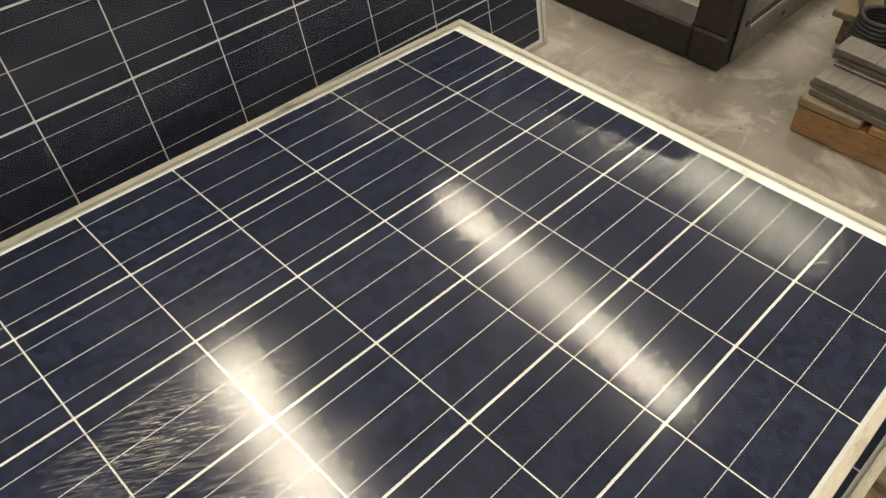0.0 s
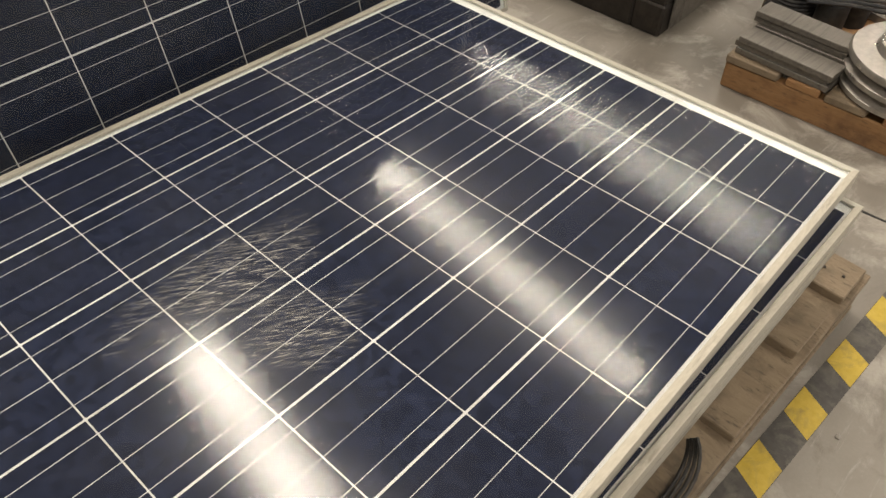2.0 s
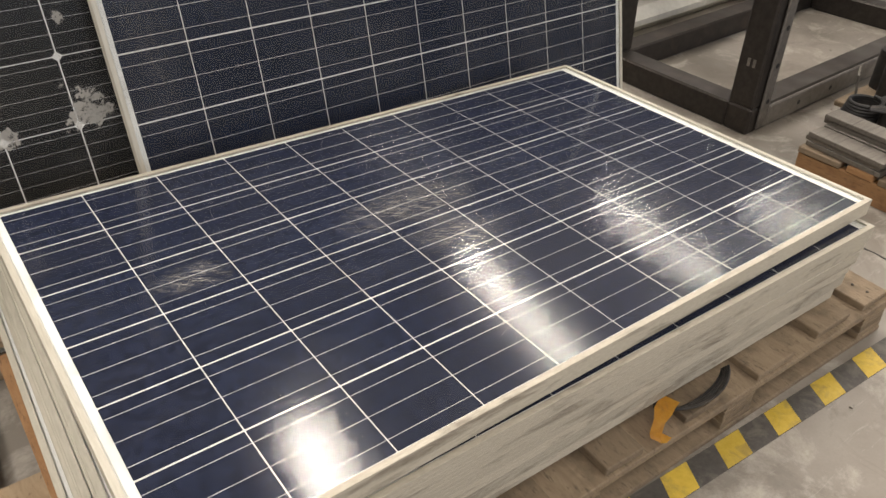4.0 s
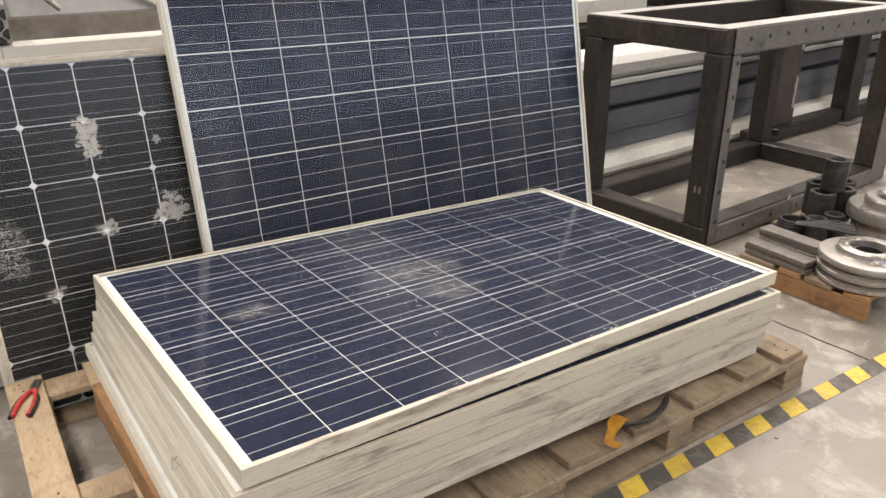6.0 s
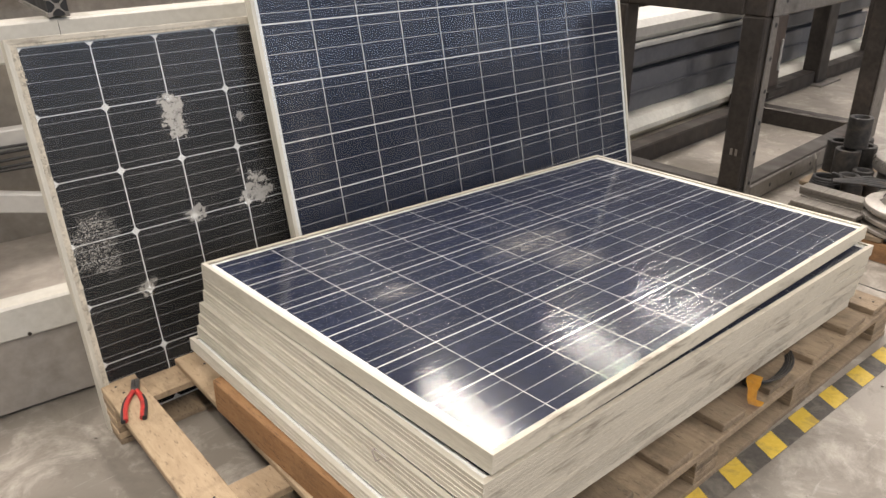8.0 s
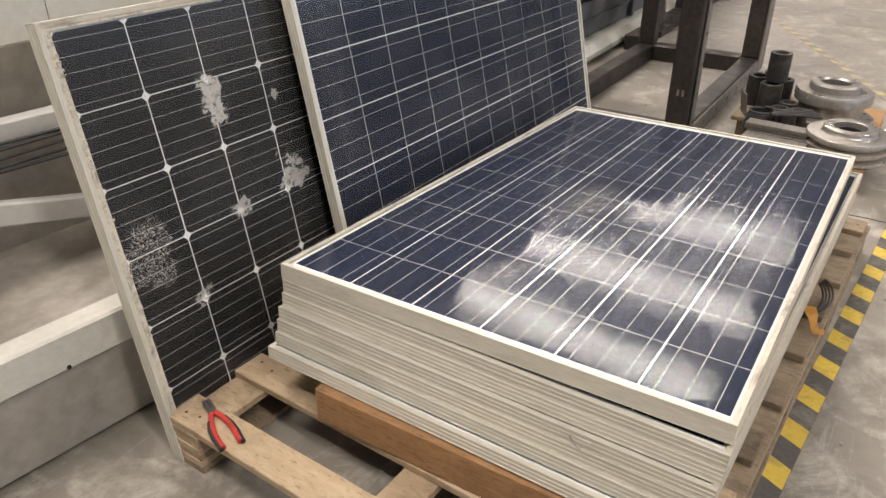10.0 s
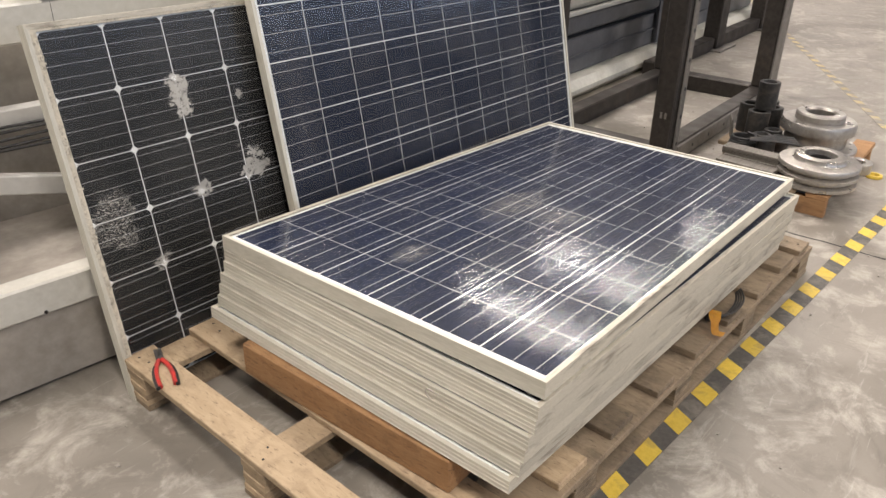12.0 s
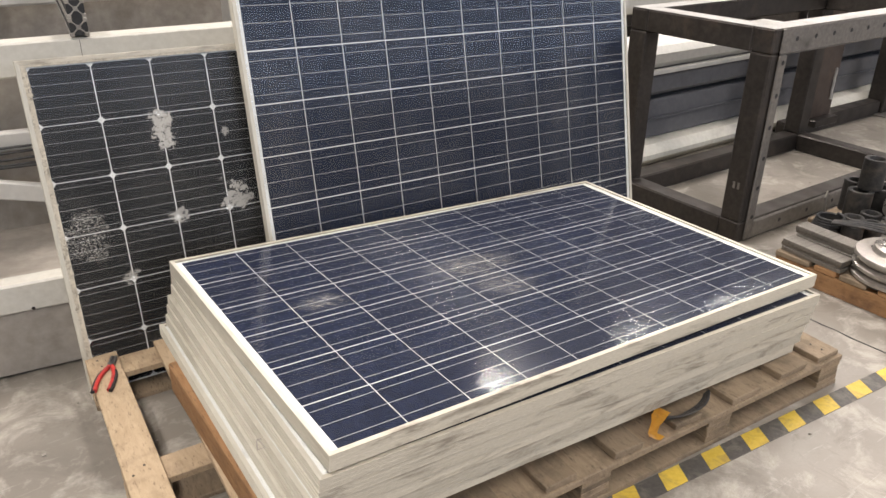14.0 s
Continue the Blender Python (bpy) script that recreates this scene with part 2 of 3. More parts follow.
PALE_PAINT = worn("pale_grey_paint", (0.50, 0.49, 0.46), (0.58, 0.57, 0.53), (0.3, 0.28, 0.25), 3, 30, 0.45, 0, (0.6, 0.85), 0.05)
CREAM = worn("cream_machine_paint", (0.56, 0.54, 0.47), (0.64, 0.62, 0.55), (0.36, 0.33, 0.27), 4, 40, 0.4, 0, (0.58, 0.8), 0.05)
DULL = worn("dull_plate_steel", (0.27, 0.245, 0.21), (0.38, 0.345, 0.30), (0.15, 0.125, 0.10), 2.5, 20, 0.4, 0.0, (0.5, 0.75), 0.05)
WALL = worn("hall_wall_paint", (0.52, 0.52, 0.51), (0.58, 0.58, 0.57), (0.42, 0.42, 0.41), 0.6, 6, 0.7)
CEIL = worn("hall_roof_sheet", (0.13, 0.135, 0.14), (0.17, 0.175, 0.18), (0.1, 0.1, 0.1), 0.6, 6, 0.7)
YELLOW = worn("yellow_tape", (0.62, 0.43, 0.05), (0.70, 0.50, 0.08), (0.30, 0.22, 0.08), 16, 80, 0.5, 0, (0.5, 0.72))
BLACK_TAPE = worn("black_tape", (0.075, 0.07, 0.062), (0.11, 0.10, 0.09), (0.24, 0.215, 0.18), 14, 80, 0.55, 0, (0.5, 0.7))
TAPE_WORN = worn("black_tape_worn_off", (0.20, 0.18, 0.155), (0.26, 0.24, 0.205), (0.31, 0.28, 0.24), 12, 80, 0.55, 0, (0.42, 0.6))
YELLOW_WORN = worn("yellow_tape_worn_off", (0.50, 0.38, 0.14), (0.46, 0.37, 0.17), (0.31, 0.28, 0.24), 12, 80, 0.5, 0, (0.42, 0.6))
ORANGE = worn("orange_plastic", (0.70, 0.34, 0.03), (0.78, 0.42, 0.05), (0.5, 0.25, 0.05), 14, 60, 0.4)
RED = worn("red_grip", (0.5, 0.035, 0.03), (0.58, 0.06, 0.045), (0.2, 0.03, 0.03), 30, 90, 0.4)
TOOL = worn("tool_steel", (0.16, 0.155, 0.15), (0.25, 0.24, 0.23), (0.06, 0.055, 0.05), 40, 120, 0.35, 0.8)
GREEN = worn("green_machine_paint", (0.04, 0.12, 0.075), (0.05, 0.15, 0.095), (0.03, 0.06, 0.04), 4, 40, 0.45)
FLOOR = concrete()


# ---------- building helpers ----------
def empty(name, m, label, category, group="", kind=""):
    ob = new(name)
    ob.matrix_world = m
    return tagged(ob, label, category, group, kind)


def mesh(name, bm, material, smooth=False):
    me = bpy.data.meshes.new(name)
    bmesh.ops.recalc_face_normals(bm, faces=bm.faces)
    bm.to_mesh(me)
    bm.free()
    me.materials.append(material)
    if smooth:
        me.shade_smooth()
        me.set_sharp_from_angle(angle=radians(35))
    return me


def part(name, bm, material, parent=None, label="", m=None, smooth=False):
    ob = new(name, bm if isinstance(bm, bpy.types.Mesh) else mesh(name, bm, material, smooth))
    if parent:
        ob.parent = parent
    if m is not None:
        ob.matrix_basis = m
    return tagged(ob, label) if label else ob


def box(x0, x1, y0, y1, z0, z1, bevel=0.002, bm=None, turn=None, rough=0.0, seed=1):
    """A bevelled box, into bm; turn: a matrix for it."""
    b = bmesh.new()
    bmesh.ops.create_cube(b, size=1)
    for v in b.verts:
        v.co = Vector(((x0 + x1) / 2 + v.co.x * (x1 - x0), (y0 + y1) / 2 + v.co.y * (y1 - y0), (z0 + z1) / 2 + v.co.z * (z1 - z0)))
    if rough:
        rng = random.Random(seed)
        for v in b.verts:
            v.co += Vector([rng.uniform(-rough, rough) for _ in range(3)])
    if bevel:
        bmesh.ops.bevel(b, geom=b.edges[:], offset=bevel, segments=1, affect="EDGES")
    if turn is not None:
        bmesh.ops.transform(b, matrix=turn, verts=b.verts)
    if bm is None:
        return b
    me = bpy.data.meshes.new("piece")
    b.to_mesh(me)
    b.free()
    bm.from_mesh(me)
    bpy.data.meshes.remove(me)
    return bm


def lathe(profile, steps=40, bm=None, closed=True):
    """A body of revolution round z from (radius, height) pairs."""
    bm = bm or bmesh.new()
    rings = []
    for r, z in profile:
        rings.append([bm.verts.new((r * math.cos(a), r * math.sin(a), z)) for a in [2 * math.pi * k / steps for k in range(steps)]])
    n = len(rings)
    for i in range(n if closed else n - 1):
        a, b = rings[i], rings[(i + 1) % n]
        for k in range(steps):
            bm.faces.new((a[k], a[(k + 1) % steps], b[(k + 1) % steps], b[k]))
    return bm


def tube_path(points, r, steps=8, bm=None):
    """A round rod along points."""
    bm = bm or bmesh.new()
    pts = [Vector(p) for p in points]
    rings = []
    side = None
    for i, p in enumerate(pts):
        d = (pts[min(i + 1, len(pts) - 1)] - pts[max(i - 1, 0)]).normalized()
        side = (side - d * side.dot(d)).normalized() if side is not None else d.orthogonal().normalized()
        up = d.cross(side)
        rings.append([bm.verts.new(p + r * (math.cos(a) * side + math.sin(a) * up)) for a in [2 * math.pi * k / steps for k in range(steps)]])
    for a, b in zip(rings, rings[1:]):
        for k in range(steps):
            bm.faces.new((a[k], a[(k + 1) % steps], b[(k + 1) % steps], b[k]))
    bm.faces.new(rings[0])
    bm.faces.new(rings[-1])
    return bm


# ---------- hall ----------
def hall():
    bm = box(-9, 24, -10, 12, -0.2, 0, 0)
    tagged(part("floor", bm, FLOOR), "polished grey-beige concrete workshop floor with pale stains", "floor", kind="structure")
    for name, b in (("wall_north", (-9, 24, 12, 12.2, 0, 6.8)), ("wall_south", (-9, 24, -10.2, -10, 0, 2.6)), ("wall_south", (-9, 24, -10.2, -10, 5.0, 6.8)),
                    ("wall_east", (24, 24.2, -10.2, 12.2, 0, 6.8)), ("wall_west", (-9.2, -9, -10.2, 12.2, 0, 6.8))):
        tagged(part(name, box(*b, 0), WALL), "plain pale grey painted workshop wall", "wall", kind="structure")
    tagged(part("ceiling", box(-9.2, 24.2, -10.2, 12.2, 6.8, 7.0, 0), CEIL), "pale sheet metal workshop roof", "ceiling", kind="structure")


hall()


def added_window_band():
    """Unseen window band added in the south wall for bluish fill, overcast sky behind."""
    ob = empty("added_window_1", pose(-9, -10.1, 2.6), "unseen band of windows with grey steel bars, added for bluish fill", "window", kind="structure")
    for z in (0.0, 1.16, 2.34):
        part("window_frame", box(0, 33, -0.04, 0.04, z, z + 0.06, 0.004), CEIL, ob)
    for k in range(23):
        part("window_bar", box(k * 1.4975, k * 1.4975 + 0.055, -0.045, 0.045, 0.0, 2.4, 0.004), CEIL, ob)
    sky = Net("added_sky_glow")
    glow = sky.t.nodes.new("ShaderNodeEmission")
    glow.inputs["Color"].default_value, glow.inputs["Strength"].default_value = (0.62, 0.76, 1.0, 1), 0.3
    sky.link(glow.outputs[0], sky.out.inputs["Surface"])
    tagged(part("backdrop", box(-9.5, 24.5, -11.05, -11.0, 0, 9, 0), sky.m), "pale sky glow added behind the unseen windows", "sky", kind="structure")


added_window_band()


def strip_lights():
    """Sheet metal housings over the strip lights under the roof, added fill rows too."""
    for lx, ly, length, width, share in LAMP_ROWS:
        ob = empty("strip_and_fill_light", pose(lx, ly, LAMP_Z, 0, 0, -9), "long strip light hanging under the workshop roof, three rows added as fill", "ceiling light", "strip lights")
        part("housing", box(-width / 2 - 0.03, width / 2 + 0.03, -0.03, length + 0.03, 0.01, 0.07, 0.01), CEIL, ob)
        for y in (0.6, length - 0.6):
            part("hanger", tube_path([(0, y, 0.069), (0, y, 0.81)], 0.012, 8), STEEL, ob)


strip_lights()

# ---------- solar panels ----------
W, T = 0.988, 0.040
P = 0.1590
MU, MV = 0.0262, 0.0175


def rail_mesh(length, t, material, rib=0.0009):
    """One frame rail with mitred ends: along x, outer side at y = 0, lip inwards, top at z = 0."""
    prof = [(0.0006, 0), (0.0115, 0), (0.0115, -0.0045), (0.0025, -0.0045), (0.0025, -t + 0.002), (0.024, -t + 0.002), (0.024, -t), (0.0006, -t),
            (0, -t + 0.0006), (0, -t + 0.0022), (rib, -t + 0.0028), (rib, -t * 0.66), (0, -t * 0.645), (0, -t * 0.60), (rib, -t * 0.585),
            (rib, -t * 0.36), (0, -t * 0.345), (0, -t * 0.30), (rib, -t * 0.285), (rib, -0.0036), (0, -0.003), (0, -0.0006)]
    bm = bmesh.new()
    a = [bm.verts.new((d, d, z)) for d, z in prof]
    b = [bm.verts.new((length - d, d, z)) for d, z in prof]
    n = len(prof)
    for k in range(n):
        bm.faces.new((a[k], a[(k + 1) % n], b[(k + 1) % n], b[k]))
    bm.faces.new(a)
    bm.faces.new(b)
    return mesh("frame_rail", bm, material)


def cell_mesh(material, cut, along, across):
    """A thin wafer with cut corners, centred."""
    g, h, c = along / 2, across / 2, cut
    bm = bmesh.new()
    ring = [(-g + c, -h), (g - c, -h), (g, -h + c), (g, h - c), (g - c, h), (-g + c, h), (-g, h - c), (-g, -h + c)]
    lo = [bm.verts.new((x, y, -0.0003)) for x, y in ring]
    hi = [bm.verts.new((x, y, 0)) for x, y in ring]
    bm.faces.new(hi)
    bm.faces.new(lo[::-1])
    for k in range(8):
        bm.faces.new((lo[k], lo[(k + 1) % 8], hi[(k + 1) % 8], hi[k]))
    return mesh("cell", bm, material)


CELL_POLY_MESH = cell_mesh(CELL, 0.0012, 0.1559, 0.1558)
CELL_DARK_MESH = cell_mesh(CELL_DARK, 0.0012, 0.1603, 0.1592)
CELL_MONO_MESH = cell_mesh(CELL_MONO, 0.0095, 0.1580, 0.1574)

# outer length and width, pitch of the cells along both, margins before the first cell
TOP_SIZE = (1.64, 0.989, 0.1581, 0.1594, 0.0269, 0.0157)
STAND_SIZE = (1.672, 1.011, 0.1626, 0.1626, 0.0231, 0.0177)
MONO_SIZE = (1.660, 1.000, 0.161, 0.1596, 0.0247, 0.0213)


def solar_panel(name, m, label, pane, cells, t=T, group="", rows=range(6), ribbon_w=0.0009, size=TOP_SIZE, ribbons=(1 / 6, 0.5, 5 / 6), rib=0.0009):
    """A framed 60-cell module, its near left top corner at the origin, length along x, width along y."""
    ln, wd, px, py, mu, mv = size
    ob = empty(name, m, label, "solar panel", group)
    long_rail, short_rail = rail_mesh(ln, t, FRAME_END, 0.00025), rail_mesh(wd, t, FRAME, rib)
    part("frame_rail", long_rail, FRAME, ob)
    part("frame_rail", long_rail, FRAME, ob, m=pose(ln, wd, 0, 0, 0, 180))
    part("frame_rail", short_rail, FRAME, ob, m=pose(ln, 0, 0, 0, 0, 90))
    part("frame_rail", short_rail, FRAME, ob, m=pose(0, wd, 0, 0, 0, -90))
    e = 0.004
    part("backsheet", box(e, ln - e, e, wd - e, -0.0095, -0.0068, 0), BACKSHEET, ob, "white backsheet under the cells")
    for j in rows:
        for i in range(10):
            part("cell", cells, CELL, ob, m=pose(mu + px * (i + 0.5), mv + py * (j + 0.5), -0.0062))
        for k in ribbons:
            y = mv + py * (j + 0.5) + 0.156 * (k - 0.5)
            part("ribbon", box(mu, mu + 10 * px, y - ribbon_w / 2, y + ribbon_w / 2, -0.0062, -0.00585, 0), RIBBON, ob)
    pane_ob = part("glass_pane", box(e, ln - e, e, wd - e, -0.0055, -0.0022, 0), pane, ob, "dusty hazy scratched module glass")
    pane_ob.data.materials.append(CLEAR)
    for f in pane_ob.data.polygons:
        f.material_index = 0 if f.normal.z > 0.9 else 1
    pane_ob.visible_shadow = False
    return ob


TILT_STACK = 3.1
H_STACK = 0.459


def stack_pose(u, v, w, yaw=0.0, sag=0.0):
    return pose(0, 0, H_STACK, -0.28, TILT_STACK, 0) @ pose(0, W, 0, sag, 0, 0) @ pose(u, v - W, w, 0, 0, yaw)


GLASS_TOP = glass("wiped_module_glass", patches=(((MU + P * 4.5, MV + P * 3.4), 0.11, 0.55, 1.2, 1.0), ((MU + P * 4.6, MV + P * 2.5), 0.10, 0.8, 1.1, 0.9),
                                             ((MU + P * 1.5, MV + P * 3.4), 0.07, 0.8, 1.3, 1.0)), rough=0.115, dust_haze=0.018)
# leaning panel: film thickened so that it paints the haze of reflected light
GLASS_STAND = glass("streaked_hazy_module_glass", patches=(((0.10, 0.62), 0.2, 1.6, 0.5, 0.22), ((1.30, 0.50), 0.2, 1.1, 0.6, 0.2), ((1.54, 0.45), 0.16, 1.6, 0.5, 0.16)), turn=1.45, rough=0.16, dust_haze=0.045, streaks=0.4, run=(5, 0.5, 1))
GLASS_MONO = glass("broken_module_glass", rough=0.24, dust_haze=0.026, streaks=0.25, cracks=0.13, chips=(
    ((MU + 2 * P + 0.005, W - MV - P - 0.050), 0.045, 1.3, 0.9, 0.75), ((MU + 3 * P + 0.03, W - MV - 3 * P + 0.035), 0.04, 1.0, 0.8, 0.6),
    ((MU + 2 * P + 0.012, W - MV - 3 * P + 0.015), 0.022, 0.8, 1.0, 0.5), ((MU + P - 0.006, W - MV - 4 * P + 0.01), 0.025, 0.8, 1.0, 0.45),
    ((MU + 0.045, W - MV - 3 * P - 0.005), 0.07, 1.0, 1.0, 0.75), ((MU + 3 * P + 0.03, W - MV - 1.45 * P), 0.012, 1, 1, 0.5)))

STACK = "panels piled on the pallet"
solar_panel("solar_panel", stack_pose(0, 0, 0), "blue polycrystalline solar panel with cream frame, topmost of the pile", GLASS_TOP, CELL_POLY_MESH, 0.040, STACK, rib=0.0002)
# the lower modules, each pushed out a little
w = -0.0405
LOWER = [(-0.020, -0.002, -1.15), (-0.022, 0.000, -1.1), (-0.036, 0.003, -1.25), (-0.038, 0.007, -1.15), (-0.045, 0.010, -1.25), (-0.066, 0.018, -1.4)]
for k, (u, v, yaw) in enumerate(LOWER):
    if k == 0:
        solar_panel("solar_panel", stack_pose(u, v, w, yaw, 0.35), "blue solar panel with grimy cream frame, second in the pile", GLASS_TOP, CELL_POLY_MESH, 0.032, STACK, rows=range(2))
    else:
        solar_panel("solar_panel", stack_pose(u, v, w, yaw, 0.35), "solar panel with scratched yellowed frame lying in the pile", GLASS_TOP, CELL_POLY_MESH, 0.032, STACK, rows=())
    w -= 0.0324


def leaning(x, y, z, lean, yaw, dip):
    """A module standing on its long side, leaning back, its far end dipping."""
    return pose(x, y, z, 0, 0, yaw) @ pose(0, 0, 0, 90 - lean, 0, 0) @ pose(0, 0, 0, 0, 0, dip)


solar_panel("solar_panel", leaning(0.338, 1.051, 0.149, 12.3, -0.08, -1.15), "blue polycrystalline solar panel leaning on its side behind the pile", GLASS_STAND, CELL_DARK_MESH, 0.030, "leaning panels", size=STAND_SIZE)
mono = solar_panel("solar_panel", leaning(-0.257, 1.116, 0.002, 10.8, -1.53, -0.59), "broken black monocrystalline solar panel leaning back, its glass shattered", GLASS_MONO, CELL_MONO_MESH, 0.035, "leaning panels", ribbon_w=0.0005, size=MONO_SIZE, ribbons=(0.1, 0.3, 0.5, 0.7, 0.9))


def crumbs(parent):
    """Crumbled sealant along the inner edge of the left rail."""
    bm = bmesh.new()
    rng = random.Random(4)
    for k in range(420):
        v = rng.uniform(0.01, W - 0.01)
        u = 0.0115 + abs(rng.gauss(0, 0.0055))
        s = rng.uniform(0.0008, 0.0026)
        box(u - s, u + s, v - s * 1.6, v + s * 1.6, -0.003, rng.uniform(-0.0018, 0.0004), 0, bm, None, s * 0.5, k)
    part("crumbled_sealant", bm, CRUMB, parent, "beige crumbled sealant")
    ln, wd, px, py, mu, mv = MONO_SIZE
    part("sealant_strip", box(0.0117, mu + 0.001, 0.012, wd - 0.012, -0.0022, -0.0014, 0.0003), CRUMB, parent, "strip of old beige sealant")
    part("sealant_strip", box(mu + 0.0015, ln - mu, wd - 0.019, wd - 0.0117, -0.0022, -0.0016, 0.0003), CRUMB, parent, "strip of old beige sealant")


crumbs(mono)

# ---------- pallet under the pile ----------
DECK = 0.128
PALLET_POSE = pose(-0.252, 1.148, 0, 0, 0, -2.9)
pallet = empty("wooden_pallet", PALLET_POSE, "worn plywood and timber pallet, weathered boards, under the panel pile", "pallet")
PLEN, PDEP = 2.03, 1.147
for n, (y0, y1) in enumerate(((-0.100, 0.0), (-0.62, -0.53), (-PDEP, -PDEP + 0.17))):
    part("stringer", box(0.0, PLEN, y0, y1, 0.088, 0.1078, 0.002), PALLET if n < 2 else PALLET_OLD, pallet)
    part("skid", box(0.0, PLEN, y0, y1, 0.0, 0.016, 0.002), PALLET_OLD, pallet)
    for x0 in (0.0, 0.46, 0.96, 1.42, PLEN - 0.1):
        for q in range(4):
            part("block", box(x0 + 0.002 * (q % 2), x0 + 0.1 - 0.002 * (q % 3), y0 + 0.003, y1 - 0.003, 0.0163 + q * 0.0179, 0.0161 + (q + 1) * 0.0179, 0.0012), PALLET if n < 2 else PALLET_OLD, pallet)
rng = random.Random(7)
BOARDS = [0.0, 0.20] + [0.405 + 0.222 * k for k in range(7)] + [PLEN - 0.115]
for k, x0 in enumerate(BOARDS):
    wdt = 0.09 if k < 2 else rng.uniform(0.095, 0.125)
    part("deck_board", box(x0, x0 + wdt, -PDEP - rng.uniform(-0.004, 0.012) + 0.01, 0.0 + (0 if k < 2 else -0.004), 0.1080, DECK + (0 if k < 2 else rng.uniform(-0.002, 0.002)), 0.002, rough=0.0015, seed=k), PALLET if k < 3 else PALLET_OLD, pallet)

timber = tagged(part("timber_beam", box(-0.078, 0.025, 0.165, 0.845, DECK + 0.001, 0.219, 0.004, rough=0.003, seed=3), TIMBER), "red-brown sawn timber beam lying on the pallet under the pile", "timber")


# ---------- hazard tape ----------
def hazard_tape(name, x0, y0, angle, length, width, period, label, band=BLACK_TAPE, stripe=YELLOW):
    """Slanted yellow pieces on a black band, stuck to the floor."""
    ob = empty(name, pose(x0, y0, 0, 0, 0, angle), label, "floor tape", kind="structure")
    part("black_band", box(0, length, -width, 0, 0.0002, 0.0010, 0), band, ob)
    b = bmesh.new()
    s = 0.47 * period
    for z in (0.0011, 0.0016):
        for x, y in ((0, -width + 0.001), (s, -width + 0.001), (s + 0.025, -0.001), (0.025, -0.001)):
            b.verts.new((x, y, z))
    b.verts.ensure_lookup_table()
    v = b.verts
    for f in ((4, 5, 6, 7), (3, 2, 1, 0), (0, 1, 5, 4), (1, 2, 6, 5), (2, 3, 7, 6), (3, 0, 4, 7)):
        b.faces.new([v[q] for q in f])
    me = mesh("yellow_piece", b, stripe)
    for k in range(int(length / period)):
        part("yellow_piece", me, YELLOW, ob, m=pose(k * period, 0, 0))


hazard_tape("floor_tape", -0.717, 0.068, -4.6, 6.5, 0.062, 0.1617, "black and yellow hazard tape stuck along the floor beside the pallet")
hazard_tape("floor_tape", 3.2, -0.26, 27.8, 7.0, 0.05, 0.165, "worn black and yellow hazard tape farther across the floor", TAPE_WORN, YELLOW_WORN)


# ---------- steel frame ----------
HOLE_PLUG = mesh("bolt_hole", lathe([(0.0005, 0), (0.008, 0), (0.010, 0.0015), (0.0005, 0.0015)], 14), RUBBER_AND_SHADE)


def gusset(x0, x1, y, z0, z1, t=0.012):
    """A triangular stiffener, upright along x0."""
    bm = bmesh.new()
    a = [bm.verts.new((x, y, z)) for x, z in ((x0, z0), (x1, z0), (x0, z1))]
    b = [bm.verts.new((x, y + t, z)) for x, z in ((x0, z0), (x1, z0), (x0, z1))]
    bm.faces.new(a)
    bm.faces.new(b[::-1])
    for k in range(3):
        bm.faces.new((a[k], a[(k + 1) % 3], b[(k + 1) % 3], b[k]))
    return bm


